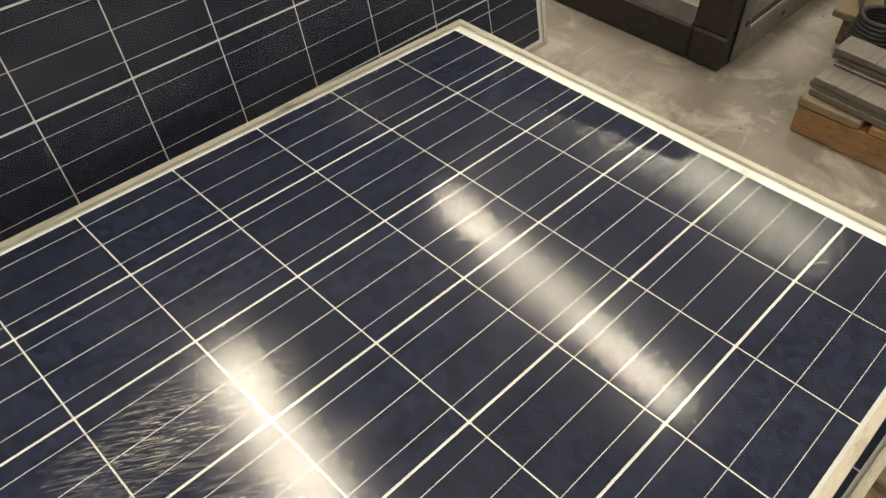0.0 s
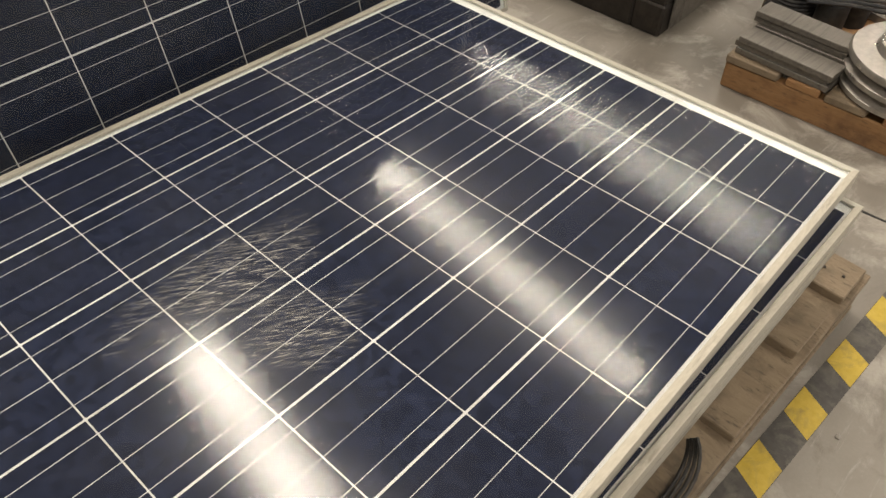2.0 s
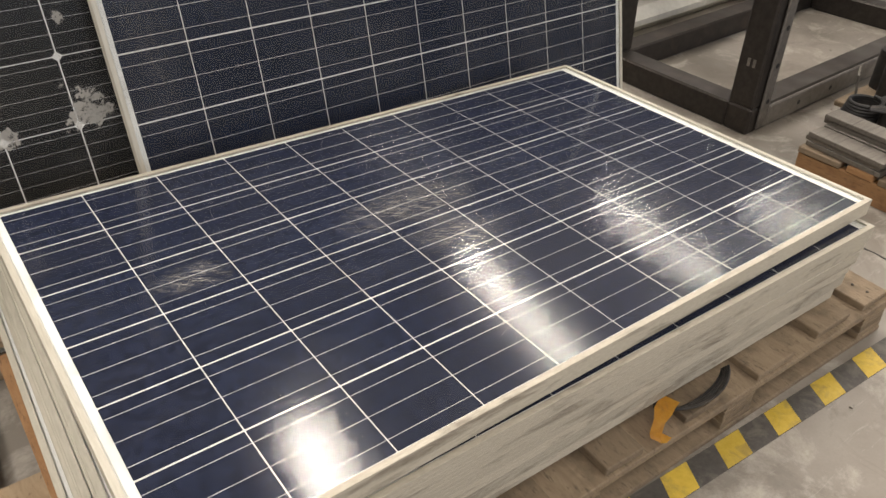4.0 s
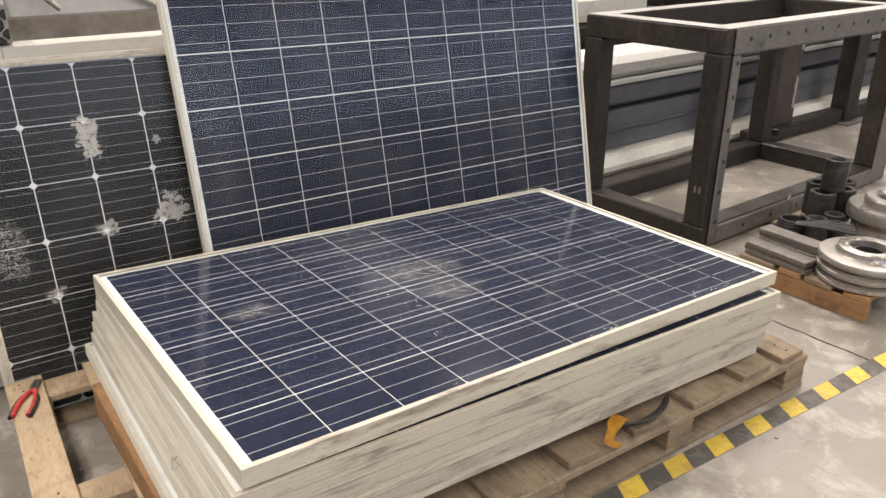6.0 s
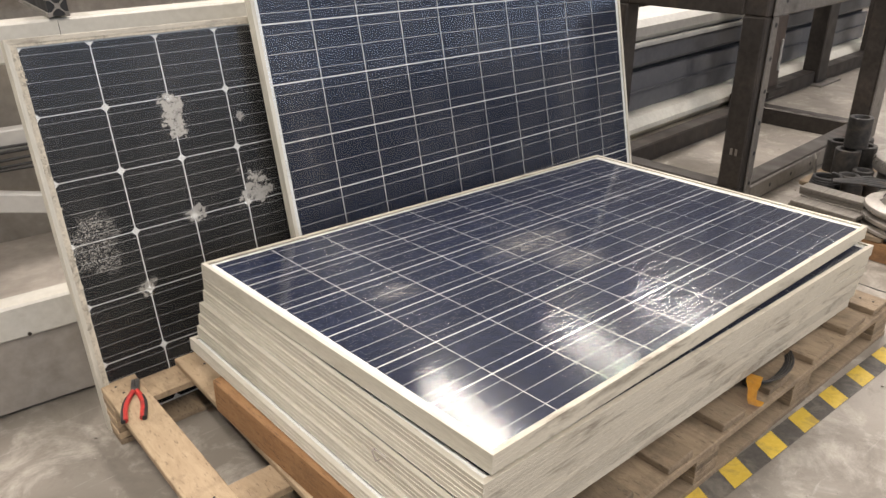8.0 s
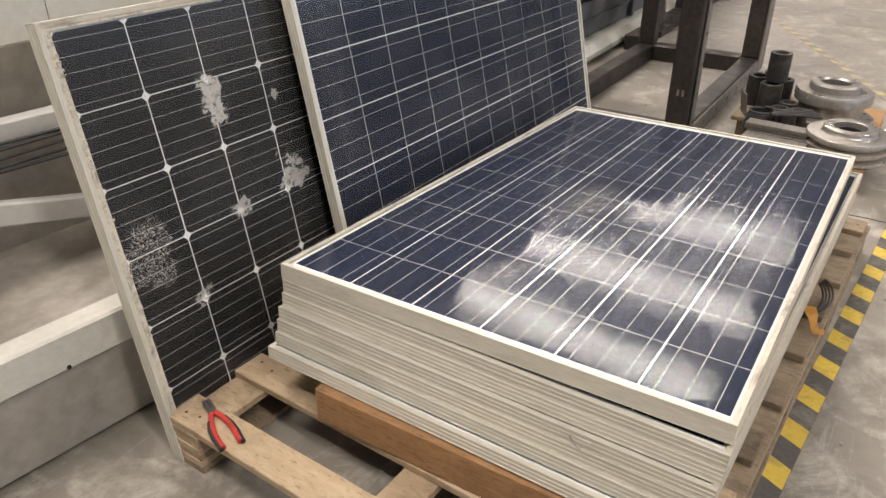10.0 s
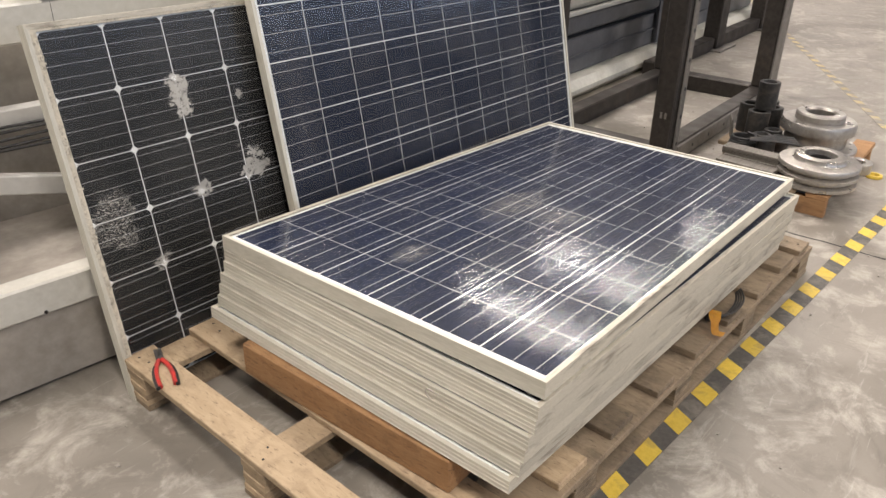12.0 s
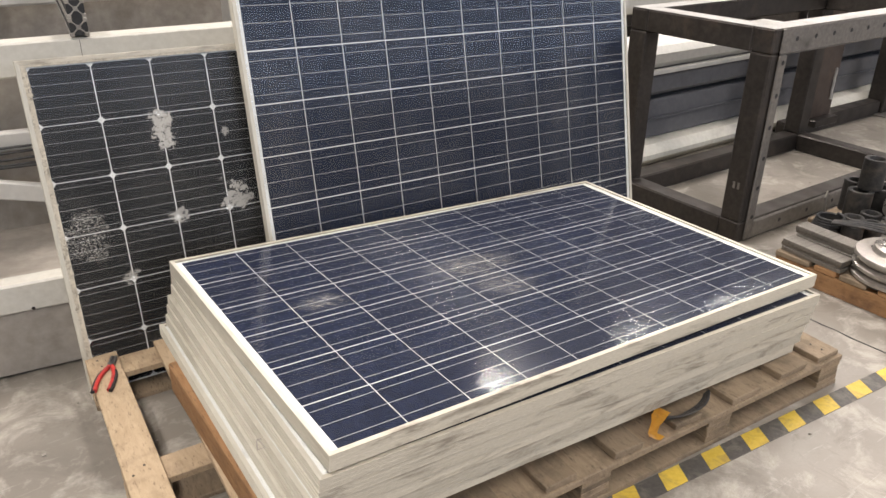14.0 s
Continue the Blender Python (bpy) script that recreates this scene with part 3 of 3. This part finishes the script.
def steel_frame():
    ob = empty("steel_rack", pose(2.35, 0.735, 0), "welded dark steel machine frame with drilled front rail, on the floor", "machine rack")
    lx, ly, hz, s = 1.58, 0.75, 0.93, 0.10

    def bar(name, b, mat=STEEL):
        return part(name, box(*b, 0.007), mat, ob)

    for x in (0, lx - s):
        for y in (0, ly - s):
            bar("post", (x, x + s, y, y + s, s, hz - s))
    for z in (0, hz - s):
        bar("rail", (0, lx, 0, s, z, z + s))
        bar("rail", (0, lx, ly - s, ly, z, z + s))
        bar("rail", (0, s, s, ly - s, z, z + s))
        bar("rail", (lx - s, lx, s, ly - s, z, z + s))
    bar("rail", (lx + 0.002, lx + 1.3, 0, s, hz - s, hz))
    # pale upper faces of the top rails: glancing light put into the colour
    for b in ((0.002, lx + 1.298, 0.002, s - 0.002), (0.002, lx - 0.002, ly - s + 0.002, ly - 0.002), (0.002, s - 0.002, s, ly - s), (lx - s + 0.002, lx - 0.002, s, ly - s)):
        part("ground_face", box(*b, hz, hz + 0.002, 0.0008), BARE_STEEL_AND_SHEEN, ob, "pale face painted as light glancing off the rail top")
    top = bar("front_plate", (0.045, lx + 1.3, -0.011, -0.0005, hz - s - 0.004, hz + 0.003), STEEL_BRIGHT)
    side = bar("front_plate", (0.045, 0.10, -0.011, -0.0005, 0.012, hz - s - 0.0045), STEEL_BRIGHT)
    bar("front_plate", (lx - 0.10, lx + 0.05, -0.011, -0.0005, 0.012, hz - s - 0.0045), STEEL_BRIGHT)
    bar("front_plate", (0.101, lx - 0.1005, -0.011, -0.0005, 0.012, s - 0.004), STEEL_BRIGHT)
    for k in range(18):
        part("bolt_hole", HOLE_PLUG, RUBBER_AND_SHADE, top, m=pose(0.14 + k * 0.135, -0.0110, hz - 0.045, 90))
    for k in range(6):
        part("bolt_hole", HOLE_PLUG, RUBBER_AND_SHADE, side, m=pose(0.072, -0.0110, 0.12 + k * 0.135, 90))
    for k in range(5):
        part("bolt_hole", HOLE_PLUG, RUBBER_AND_SHADE, ob, m=pose(0.3 + k * 0.22, -0.0110, 0.055, 90))
    # two pale pieces painted as the glint at a hole in the post
    for y in (0.030, 0.052):
        part("weld_mark", box(-0.0012, 0.0002, y, y + 0.011, 0.25, 0.28, 0.0005, turn=None), STEEL_BRIGHT, ob)
    # corner stiffeners
    part("gusset", gusset(s, s + 0.05, 0.02, s, s + 0.07), STEEL, ob)
    part("gusset", gusset(s, s + 0.05, 0.02, hz - s, hz - s - 0.07), STEEL, ob)
    return ob


steel_frame()


def far_frame():
    ob = empty("steel_rack", pose(4.0, 1.47, 0), "second dark steel machine frame with weld-marked plate and gusseted posts", "machine rack")
    plate = part("end_plate", box(0.02, 0.30, 0.0, 0.025, 0.10, 1.3, 0.004), RUSTY, ob, "brown rusty end plate with weld beads")
    for x in (0.045, 0.262):
        for z in (0.24, 0.60, 0.92):
            pts = [(x + 0.004 * math.sin(q * 2.3), -0.003, z + 0.028 * q) for q in range(8)]
            part("weld_bead", tube_path(pts, 0.010, 8), BARE_STEEL_AND_SHEEN, plate, smooth=True)
    part("bracket", box(0.03, 0.29, -0.07, -0.001, 0.10, 0.145, 0.006), STEEL, plate)
    for x in (1.1, 2.2):
        for y in (0.05, 1.05):
            part("post", box(x, x + 0.16, y, y + 0.12, 0.014, 1.35, 0.006), STEEL, ob)
            part("foot_plate", box(x - 0.06, x + 0.30, y - 0.06, y + 0.121, 0.0, 0.0135, 0.002), STEEL_BRIGHT, ob)
            part("gusset", gusset(x + 0.1605, x + 0.27, y + 0.06, 0.014, 0.42), STEEL_BRIGHT, ob)
    for y in (0.05, 1.05):
        for x0, x1 in ((0.0, 1.0995), (1.2605, 2.1995)):
            for z, q in ((0.0, 0.1), (0.62, 0.09), (1.1, 0.12)):
                part("rail", box(x0, x1, y + 0.02, y + 0.12, z, z + q, 0.006), STEEL if z != 0.62 else STEEL_BRIGHT, ob)
    for z in (0.70, 1.1):
        part("cross_rail", box(0.01, 0.11, 0.171, 1.069, z, z + 0.09, 0.006), STEEL, ob)
    part("drum_end", lathe([(0.0005, 0), (0.16, 0), (0.17, 0.01), (0.17, 0.06), (0.16, 0.07), (0.0005, 0.07)], 40), STEEL_BRIGHT, ob, m=pose(1.75, 0.05, 0.86, 90), smooth=True)


far_frame()


# ---------- machine beams behind ----------
def grey_beam():
    ob = empty("machine_beam", pose(2.15, 1.745, 0, 0, 0, 0.6), "long grey painted machine beam with pale top behind the rack", "machine beam")
    part("web", box(0, 4.6, 0.03, 0.3, 0.12, 0.345, 0.008), GREY_PAINT, ob)
    # black filler painted as the shade under the ledge
    part("shadow_gap", box(0, 4.6, 0.08, 0.28, 0.3455, 0.3795, 0.0), RUBBER_AND_SHADE, ob)
    part("ledge", box(0, 4.6, 0.0, 0.33, 0.38, 0.498, 0.02), GREY_PAINT, ob)
    part("step", box(0, 4.6, 0.012, 0.03, 0.23, 0.242, 0.003), GREY_PAINT, ob)
    part("lip", box(0, 4.6, -0.014, 0.02, 0.4985, 0.526, 0.004), PALE_PAINT, ob)
    part("top_plate", box(0, 4.6, -0.005, 0.36, 0.5265, 0.645, 0.035), PALE_PAINT, ob, "pale rounded top plate")
    part("foot", box(0, 4.6, -0.10, 0.4, 0.0, 0.118, 0.045), CREAM, ob, "cream base")
    for x in (2.3, 3.6):
        part("stiffener", box(x, x + 0.05, -0.012, 0.02, 0.13, 0.497, 0.004), GREY_PAINT, ob)


grey_beam()


def dark_machine():
    """The dark mass of a second machine behind the grey beam."""
    ob = empty("dark_machine", pose(1.9, 2.75, 0), "dark steel machine body with drilled rail and cross members", "machine")
    part("back_plate", box(0, 8.6, 0.55, 0.6, 0.0, 1.6, 0.01), STEEL, ob)
    top = part("top_rail", box(0, 8.6, -0.02, 0.12, 0.98, 1.12, 0.01), STEEL_BRIGHT, ob)
    for k in range(44):
        part("bolt_hole", HOLE_PLUG, RUBBER_AND_SHADE, top, m=pose(0.15 + k * 0.19, -0.0200, 1.05, 90))
    part("mid_rail", box(0, 8.6, 0.0, 0.12, 0.55, 0.66, 0.01), STEEL, ob)
    for k in range(9):
        part("post", box(0.1 + k * 0.95, 0.24 + k * 0.95, 0.121, 0.26, 0.0, 1.4, 0.008), STEEL, ob)
    for k in range(5):
        pts = [(0.45 + k * 0.9 + 0.05 * math.sin(q * 1.3 + k), 0.34, 0.95 - 0.11 * q) for q in range(8)]
        part("hose", tube_path(pts, 0.018, 8), RUBBER_AND_SHADE, ob, smooth=True)


dark_machine()


def left_machine():
    ob = empty("conveyor_machine", pose(-0.30, 1.36, 0, 0, 0, -7), "long machine with cream flange and dull plate front", "machine")
    part("front_plate", box(-5, 0.75, -0.005, 0.02, 0.012, 0.228, 0.004), DULL, ob)
    part("flange", box(-5, 0.75, -0.02, 0.05, 0.229, 0.325, 0.006), CREAM, ob, "cream flange")
    part("tray", box(-5, 0.75, 0.0505, 0.55, 0.27, 0.285, 0.0), DULL, ob)
    part("inner_plate", box(-5, 0.75, 0.551, 0.57, 0.0, 0.86, 0.004), DULL, ob)
    part("cross_bar", box(-5, 0.75, 0.45, 0.50, 0.60, 0.66, 0.004), PALE_PAINT, ob)
    part("brace", box(-0.7, 0.6, 0.38, 0.42, -0.03, 0.03, 0.004, turn=pose(0, 0, 0.47, 0, 14, 0)), PALE_PAINT, ob)
    for k in range(5):
        pts = [(-3.0 + 0.3 * q, 0.42 + 0.004 * k, 0.56 + 0.011 * k - 0.012 * math.sin(q * 0.7 + k)) for q in range(13)]
        part("cable", tube_path(pts, 0.005, 6), RUBBER_AND_SHADE, ob, smooth=True)
    bolt = mesh("bolt", lathe([(0.0005, 0), (0.0055, 0), (0.0055, 0.003), (0.0005, 0.003)], 6), STEEL)
    for k in range(6):
        part("bolt", bolt, STEEL, ob, m=pose(-0.035 - 0.45 * k, -0.020, 0.238, 90))
    rail = empty("machine_rail", pose(-0.1, 1.665, 0.872, 0, 0, -1), "long cream painted machine rail behind the panels", "machine rail")
    part("beam", box(-5, 3.0, -0.03, 0.06, 0.0, 0.105, 0.006), CREAM, rail)
    part("seam", box(0.085, 0.0865, -0.0306, -0.0302, 0.002, 0.1, 0), STEEL, rail)
    for x in (-3.2, -1.2, 1.4):
        part("rail_post", box(x, x + 0.1, -0.02, 0.04, -0.865, -0.001, 0.004), GREY_PAINT, rail)


left_machine()


def slotted_profile():
    """The end of an aluminium slotted extrusion: square tubes and corner cores with slots between."""
    ob = empty("slotted_extrusion", pose(-0.012, 1.62, 0.982, 0, 0, -7) @ Matrix.Diagonal((1.4, 1, 1.4, 1)), "aluminium slotted extrusion lying across the cream rail", "extrusion")
    ln = 1.6
    for z in (0.0, 0.04):
        part("core", box(-0.005, 0.005, 0, ln, z + 0.015, z + 0.025, 0), TURNED, ob)
        for x in (-0.02, 0.011):
            for q in (0.0, 0.031):
                part("corner_rib", box(x, x + 0.009, 0, ln, z + q, z + q + 0.009, 0.0012), TURNED, ob)
        for a in (45, 135):
            part("web", box(-0.024, 0.024, 0, ln, -0.0012, 0.0012, 0, turn=pose(0, 0, z + 0.02, 0, a, 0)), TURNED, ob)
    # black core painted as the shade inside the slots
    part("slot_shadow", box(-0.0185, 0.0185, 0.004, ln, 0.0015, 0.0785, 0), RUBBER_AND_SHADE, ob)
    return ob


slotted_profile()


def grey_gantry():
    ob = empty("grey_gantry", pose(-1.6, 2.7, 0), "pale grey machine gantry with beams and braces, behind the rail", "machine")
    for z, q, m_ in ((0.62, 0.12, GREY_PAINT), (0.95, 0.16, PALE_PAINT), (1.32, 0.14, PALE_PAINT)):
        part("beam", box(-2.5, 3.1, 0, 0.12, z, z + q, 0.01), m_, ob)
    for k in range(5):
        part("upright", box(-2.1 + k * 1.15, -1.98 + k * 1.15, 0.121, 0.24, 0, 1.7, 0.008), PALE_PAINT, ob)
    part("brace", box(-0.6, 0.6, -0.05, -0.001, -0.03, 0.03, 0.006, turn=pose(2.1, 0, 1.15, 0, 28, 0)), CREAM, ob)
    part("rod", tube_path([(1.35, -0.1, 1.55), (1.95, -0.1, 0.99)], 0.012, 10), TURNED, ob, smooth=True)
    part("back_panel", box(-2.5, 3.1, 0.5, 0.53, 0, 1.7, 0.0), DULL, ob)
    part("green_motor", box(-0.35, 0.25, -0.3, -0.001, 0.35, 0.60, 0.03), GREEN, ob, "green painted motor housing")


grey_gantry()

# joint in the floor
def floor_joint():
    bm = bmesh.new()
    rng = random.Random(21)
    sides, x = [], 2.026
    for k in range(181):
        x += rng.uniform(-0.006, 0.006) + (2.026 - x) * 0.25
        w = rng.uniform(0.0015, 0.0065)
        sides.append([bm.verts.new((x + q * w, -9 + k * 0.055, z)) for q, z in ((-1, 0.0009), (1, 0.0009), (1, -0.003), (-1, -0.003))])
    for a, b in zip(sides, sides[1:]):
        for q in range(4):
            bm.faces.new((a[q], a[(q + 1) % 4], b[(q + 1) % 4], b[q]))
    tagged(part("floor_joint", bm, RUBBER_AND_SHADE), "dark worn joint across the concrete floor", "floor joint", kind="structure")


floor_joint()

# ---------- round parts on the small pallet ----------
def small_pallet():
    ob = empty("wooden_pallet", pose(2.258, -0.02, 0), "small reddish wooden pallet carrying turned machine parts", "pallet")
    for x in (0.0, 0.42, 0.82):
        part("skid", box(x, x + 0.035, 0.0, 0.505, 0.0, 0.0775, 0.004, rough=0.002, seed=2), TIMBER, ob)
    for k, (y0, y1) in enumerate(((0.0, 0.09), (0.13, 0.235), (0.25, 0.34), (0.36, 0.505))):
        part("deck_board", box(-0.004, 0.90, y0, y1, 0.078, 0.10, 0.003, rough=0.002, seed=k), TIMBER if k % 2 == 0 else PALLET_OLD, ob)
    part("deck_board", box(0.42, 0.95, 0.51, 0.63, 0.078, 0.10, 0.003, rough=0.002, seed=9), PALLET_OLD, ob)
    part("skid", box(0.44, 0.93, 0.56, 0.60, 0.0, 0.0775, 0.003), PALLET_OLD, ob)


small_pallet()
TOP = 0.101


def grooved_pulley(x, y, z, r):
    ob = empty("grooved_pulley", pose(x, y, z), "turned steel grooved pulley lying flat on the pallet", "machine part")
    prof = [(0.065, 0), (r * 0.93, 0), (r * 0.99, 0.006), (r * 0.99, 0.018), (r * 0.86, 0.028), (r * 0.86, 0.034), (r, 0.044), (r, 0.056), (r * 0.87, 0.066), (r * 0.87, 0.072),
            (r, 0.082), (r, 0.094), (r * 0.98, 0.099), (r * 0.66, 0.104), (r * 0.64, 0.108), (r * 0.63, 0.124), (r * 0.60, 0.127), (0.068, 0.127), (0.065, 0.124)]
    part("pulley_body", lathe(prof, 64), TURNED, ob, smooth=True)
    part("bore_liner", lathe([(0.045, 0.02), (0.064, 0.02), (0.064, 0.108), (0.045, 0.108)], 40), BLACK_PIPE, ob, smooth=True)


grooved_pulley(2.405, 0.075, TOP, 0.166)


def flanged_drum():
    ob = empty("flanged_drum", pose(2.86, 0.205, TOP), "turned steel flanged drum with hub, lying on the pallet", "machine part")
    r = 0.168
    flange = part("flange", lathe([(0.07, 0), (r * 1.12, 0), (r * 1.15, 0.006), (r * 1.15, 0.024), (r * 1.12, 0.03), (0.07, 0.03)], 64), TURNED, ob, smooth=True)
    part("drum", lathe([(0.07, 0.0305), (r * 0.82, 0.0305), (r * 0.84, 0.045), (r * 0.84, 0.09), (r, 0.098), (r * 1.01, 0.135), (r * 0.97, 0.148), (0.07, 0.148)], 64), TURNED, ob, smooth=True)
    part("hub", lathe([(0.062, 0.1485), (r * 0.66, 0.1485), (r * 0.66, 0.176), (r * 0.62, 0.184), (0.070, 0.184), (0.062, 0.176)], 48), TURNED, ob, smooth=True)
    plug = mesh("bolt_hole", lathe([(0.0005, 0), (0.008, 0), (0.008, 0.0008), (0.0005, 0.0008)], 12), RUBBER_AND_SHADE)
    for k in range(12):
        a = k * math.tau / 12
        part("bolt_hole", plug, RUBBER_AND_SHADE, flange, m=pose(r * 1.0 * math.cos(a), r * 1.0 * math.sin(a), 0.0302))


flanged_drum()
ring = part("steel_ring", lathe([(0.03, 0), (0.058, 0), (0.06, 0.003), (0.06, 0.045), (0.057, 0.048), (0.033, 0.048), (0.03, 0.045)], 36), TURNED, smooth=True)
ring.matrix_world = pose(2.66, -0.035, TOP)
tagged(ring, "small turned steel ring standing on the pallet edge", "steel ring")


def tube(x, y, z, r=0.053, h=0.145):
    ob = part("steel_tube", lathe([(r * 0.62, 0), (r, 0), (r, h - 0.002), (r - 0.002, h), (r * 0.66, h), (r * 0.62, h - 0.003)], 32), BLACK_PIPE, smooth=True)
    ob.matrix_world = pose(x, y, z)
    return tagged(ob, "short dark thick-walled steel tube among machine parts", "steel tube", "tubes on the small pallet")


for x, y in ((2.925, 0.445), (2.815, 0.475), (3.035, 0.50), (2.93, 0.555)):
    tube(x, y, TOP)
tube(2.872, 0.468, TOP + 0.1455, 0.050, 0.135)
for x, y in ((2.635, 0.312), (2.735, 0.372), (2.632, 0.392), (2.545, 0.345)):
    tube(x, y, TOP, 0.042, 0.09)

# flat bars: a low row in front, a high row behind
for k in range(5):
    for row, x in enumerate((2.30, 2.385)):
        if row == 0 and k > 2:
            continue
        bar_ob = part("flat_bar", box(-0.036, 0.036, -0.13, 0.13, 0, 0.0165, 0.0015), STRIP)
        bar_ob.matrix_world = pose(x + 0.006 * math.sin(k * 2.1 + row), 0.345 + 0.008 * math.sin(k * 1.7 + row * 2), TOP + 0.017 * k, 0, 0, -4 + 1.5 * math.sin(k * 3 + row))
        tagged(bar_ob, "grey steel flat bar in a small pile on the pallet", "flat bar", "pile of flat bars")
plate_ob = tagged(part("bent_plate", box(-0.05, 0.05, -0.004, 0.004, 0, 0.11, 0.002), STRIP, m=pose(2.74, 0.565, TOP, -8, 0, 25)), "small grey bent steel plate leaning among the tubes", "steel plate")


def coil(name, x, y, z, r, turns, wire, label):
    pts = []
    rng = random.Random(11)
    for k in range(turns * 24 + 1):
        a = k * math.tau / 24
        rr = r * (1 - 0.3 * (k / (turns * 24))) + rng.uniform(-0.001, 0.001)
        pts.append((rr * math.cos(a), rr * math.sin(a), wire + wire * 1.5 * (k / 24)))
    ob = part(name, tube_path(pts, wire, 8), RUBBER_AND_SHADE, smooth=True)
    ob.matrix_world = pose(x, y, z)
    return tagged(ob, label, "wire coil")


coil("wire_coil", 2.57, 0.455, TOP, 0.072, 8, 0.0065, "black wire coil lying beside the flat bars")
rng = random.Random(5)
for k in range(4):
    rod = part("steel_rod", tube_path([(-0.11, 0, 0), (0, 0.004, 0.004), (0.11, 0, 0)], 0.006, 8), BLACK_PIPE, smooth=True)
    rod.matrix_world = pose(2.52 + 0.018 * k, 0.30 + 0.01 * k, TOP + 0.095, 0, 2, -62 + 6 * k)
    tagged(rod, "thin dark steel rod lying over the small tubes", "steel rod", "rods on the tubes")
yr = part("yellow_ring", lathe([(0.022, 0), (0.036, 0), (0.038, 0.004), (0.036, 0.014), (0.024, 0.014)], 24), YELLOW, smooth=True)
yr.matrix_world = pose(2.93, -0.08, 0.0)
tagged(yr, "small yellow plastic ring lying on the floor", "plastic ring")

# ---------- small things ----------
def pliers():
    ob = empty("pliers", pose(-0.193, 1.063, DECK, 0, 0, -24), "combination pliers with red and black grips lying on the pallet board", "pliers")
    jaw = box(-0.010, -0.0005, 0.0, 0.045, 0.001, 0.011, 0.002)
    box(0.0005, 0.010, 0.0, 0.045, 0.001, 0.011, 0.002, jaw)
    part("jaws", jaw, TOOL, ob)
    part("pivot", lathe([(0.0005, 0), (0.010, 0), (0.010, 0.013), (0.0005, 0.014)], 18), TOOL, ob)
    for sgn in (-1, 1):
        pts = [(sgn * 0.004, -0.008, 0.007), (sgn * 0.013, -0.03, 0.007), (sgn * 0.019, -0.06, 0.007), (sgn * 0.021, -0.09, 0.007), (sgn * 0.019, -0.13, 0.007)]
        part("grip", tube_path(pts, 0.0065, 10), RED, ob, "red plastic grip", smooth=True)
        pts = [(sgn * (x + 0.0045), y, 0.0065) for x, y in ((0.013, -0.035), (0.0195, -0.06), (0.0215, -0.09), (0.0195, -0.133))]
        part("grip_edge", tube_path(pts, 0.0058, 8), RUBBER_AND_SHADE, ob, "black rubber edge of the grip", smooth=True)


pliers()


def tape_scrap():
    """A folded strip of orange tape: a flap that stands up and a curl that hangs over the edge."""
    bm = bmesh.new()
    rows_ = []
    path_ = [(0.13, 0.030, 0.040), (0.10, 0.022, 0.044), (0.065, 0.010, 0.040), (0.035, -0.004, 0.026), (0.010, -0.016, 0.010), (-0.008, -0.026, 0.001),
             (-0.012, -0.036, -0.008), (0.004, -0.044, -0.010), (0.028, -0.044, -0.002)]
    for k, p in enumerate(path_):
        a = Vector(p)
        off = Vector((-0.014, 0.026, 0.005)) * (1.0 if k < 3 else 0.62)
        rows_.append([bm.verts.new(a - off), bm.verts.new(a + off)])
    for a, b in zip(rows_, rows_[1:]):
        bm.faces.new((a[0], a[1], b[1], b[0]))
    bmesh.ops.solidify(bm, geom=bm.faces[:], thickness=0.0014)
    ob = part("tape_scrap", bm, ORANGE)
    ob.matrix_world = pose(0.895, -0.032, DECK + 0.006) @ Matrix.Scale(0.6, 4)
    tagged(ob, "folded scrap of orange tape on the pallet edge", "tape scrap")


tape_scrap()


def cable_loops():
    ob = empty("cable_bundle", pose(1.05, 0.0, DECK), "loops of black cable lying on the pallet boards", "cable")
    for k in range(4):
        pts = []
        for q in range(15):
            a = math.pi * (0.95 + 0.9 * q / 14)
            pts.append((0.10 * math.cos(a), (0.038 + 0.008 * k) * math.sin(a), 0.004 + 0.006 * k + 0.012 * (q / 14) ** 2))
        part("cable_loop", tube_path(pts, 0.0032, 7), BLACK_PIPE, ob, smooth=True)


cable_loops()


def wire_end():
    ob = part("wire_end", tube_path([(0, 0, 0), (-0.02, -0.012, 0.004), (-0.026, -0.03, -0.004), (-0.014, -0.045, 0.008), (-0.022, -0.02, 0.016)], 0.0016, 6), TURNED, smooth=True)
    ob.matrix_world = stack_pose(-0.022, 0.27, -0.125)
    tagged(ob, "bent silver wire end poking from the pile", "wire")


wire_end()

# nail heads on the pallet boards
nail = mesh("nail_head", lathe([(0.0003, 0), (0.0035, 0), (0.003, 0.0012), (0.0003, 0.0014)], 10), STEEL)
rng = random.Random(3)
for x0 in (0.045, 0.245, 1.97):
    for y0 in (-0.03, -0.07, -0.56, -0.6, -1.08, -1.12):
        part("nail_head", nail, STEEL, pallet, m=pose(x0 + rng.uniform(-0.025, 0.025), y0 + rng.uniform(-0.01, 0.01), DECK))

# crumbs on the floor
bm = bmesh.new()
for k in range(160):
    x, y, s_ = rng.uniform(-1.2, 3.5), rng.choice((rng.uniform(-1.6, -0.15), rng.uniform(0.2, 1.2))), rng.uniform(0.0012, 0.004)
    box(x - s_, x + s_ * 1.6, y - s_, y + s_, 0.0, s_ * 1.1, 0, bm, None, s_ * 0.5, k)
tagged(part("floor_crumbs", bm, DULL), "scattered crumbs and chips on the concrete floor", "debris", kind="stuff")
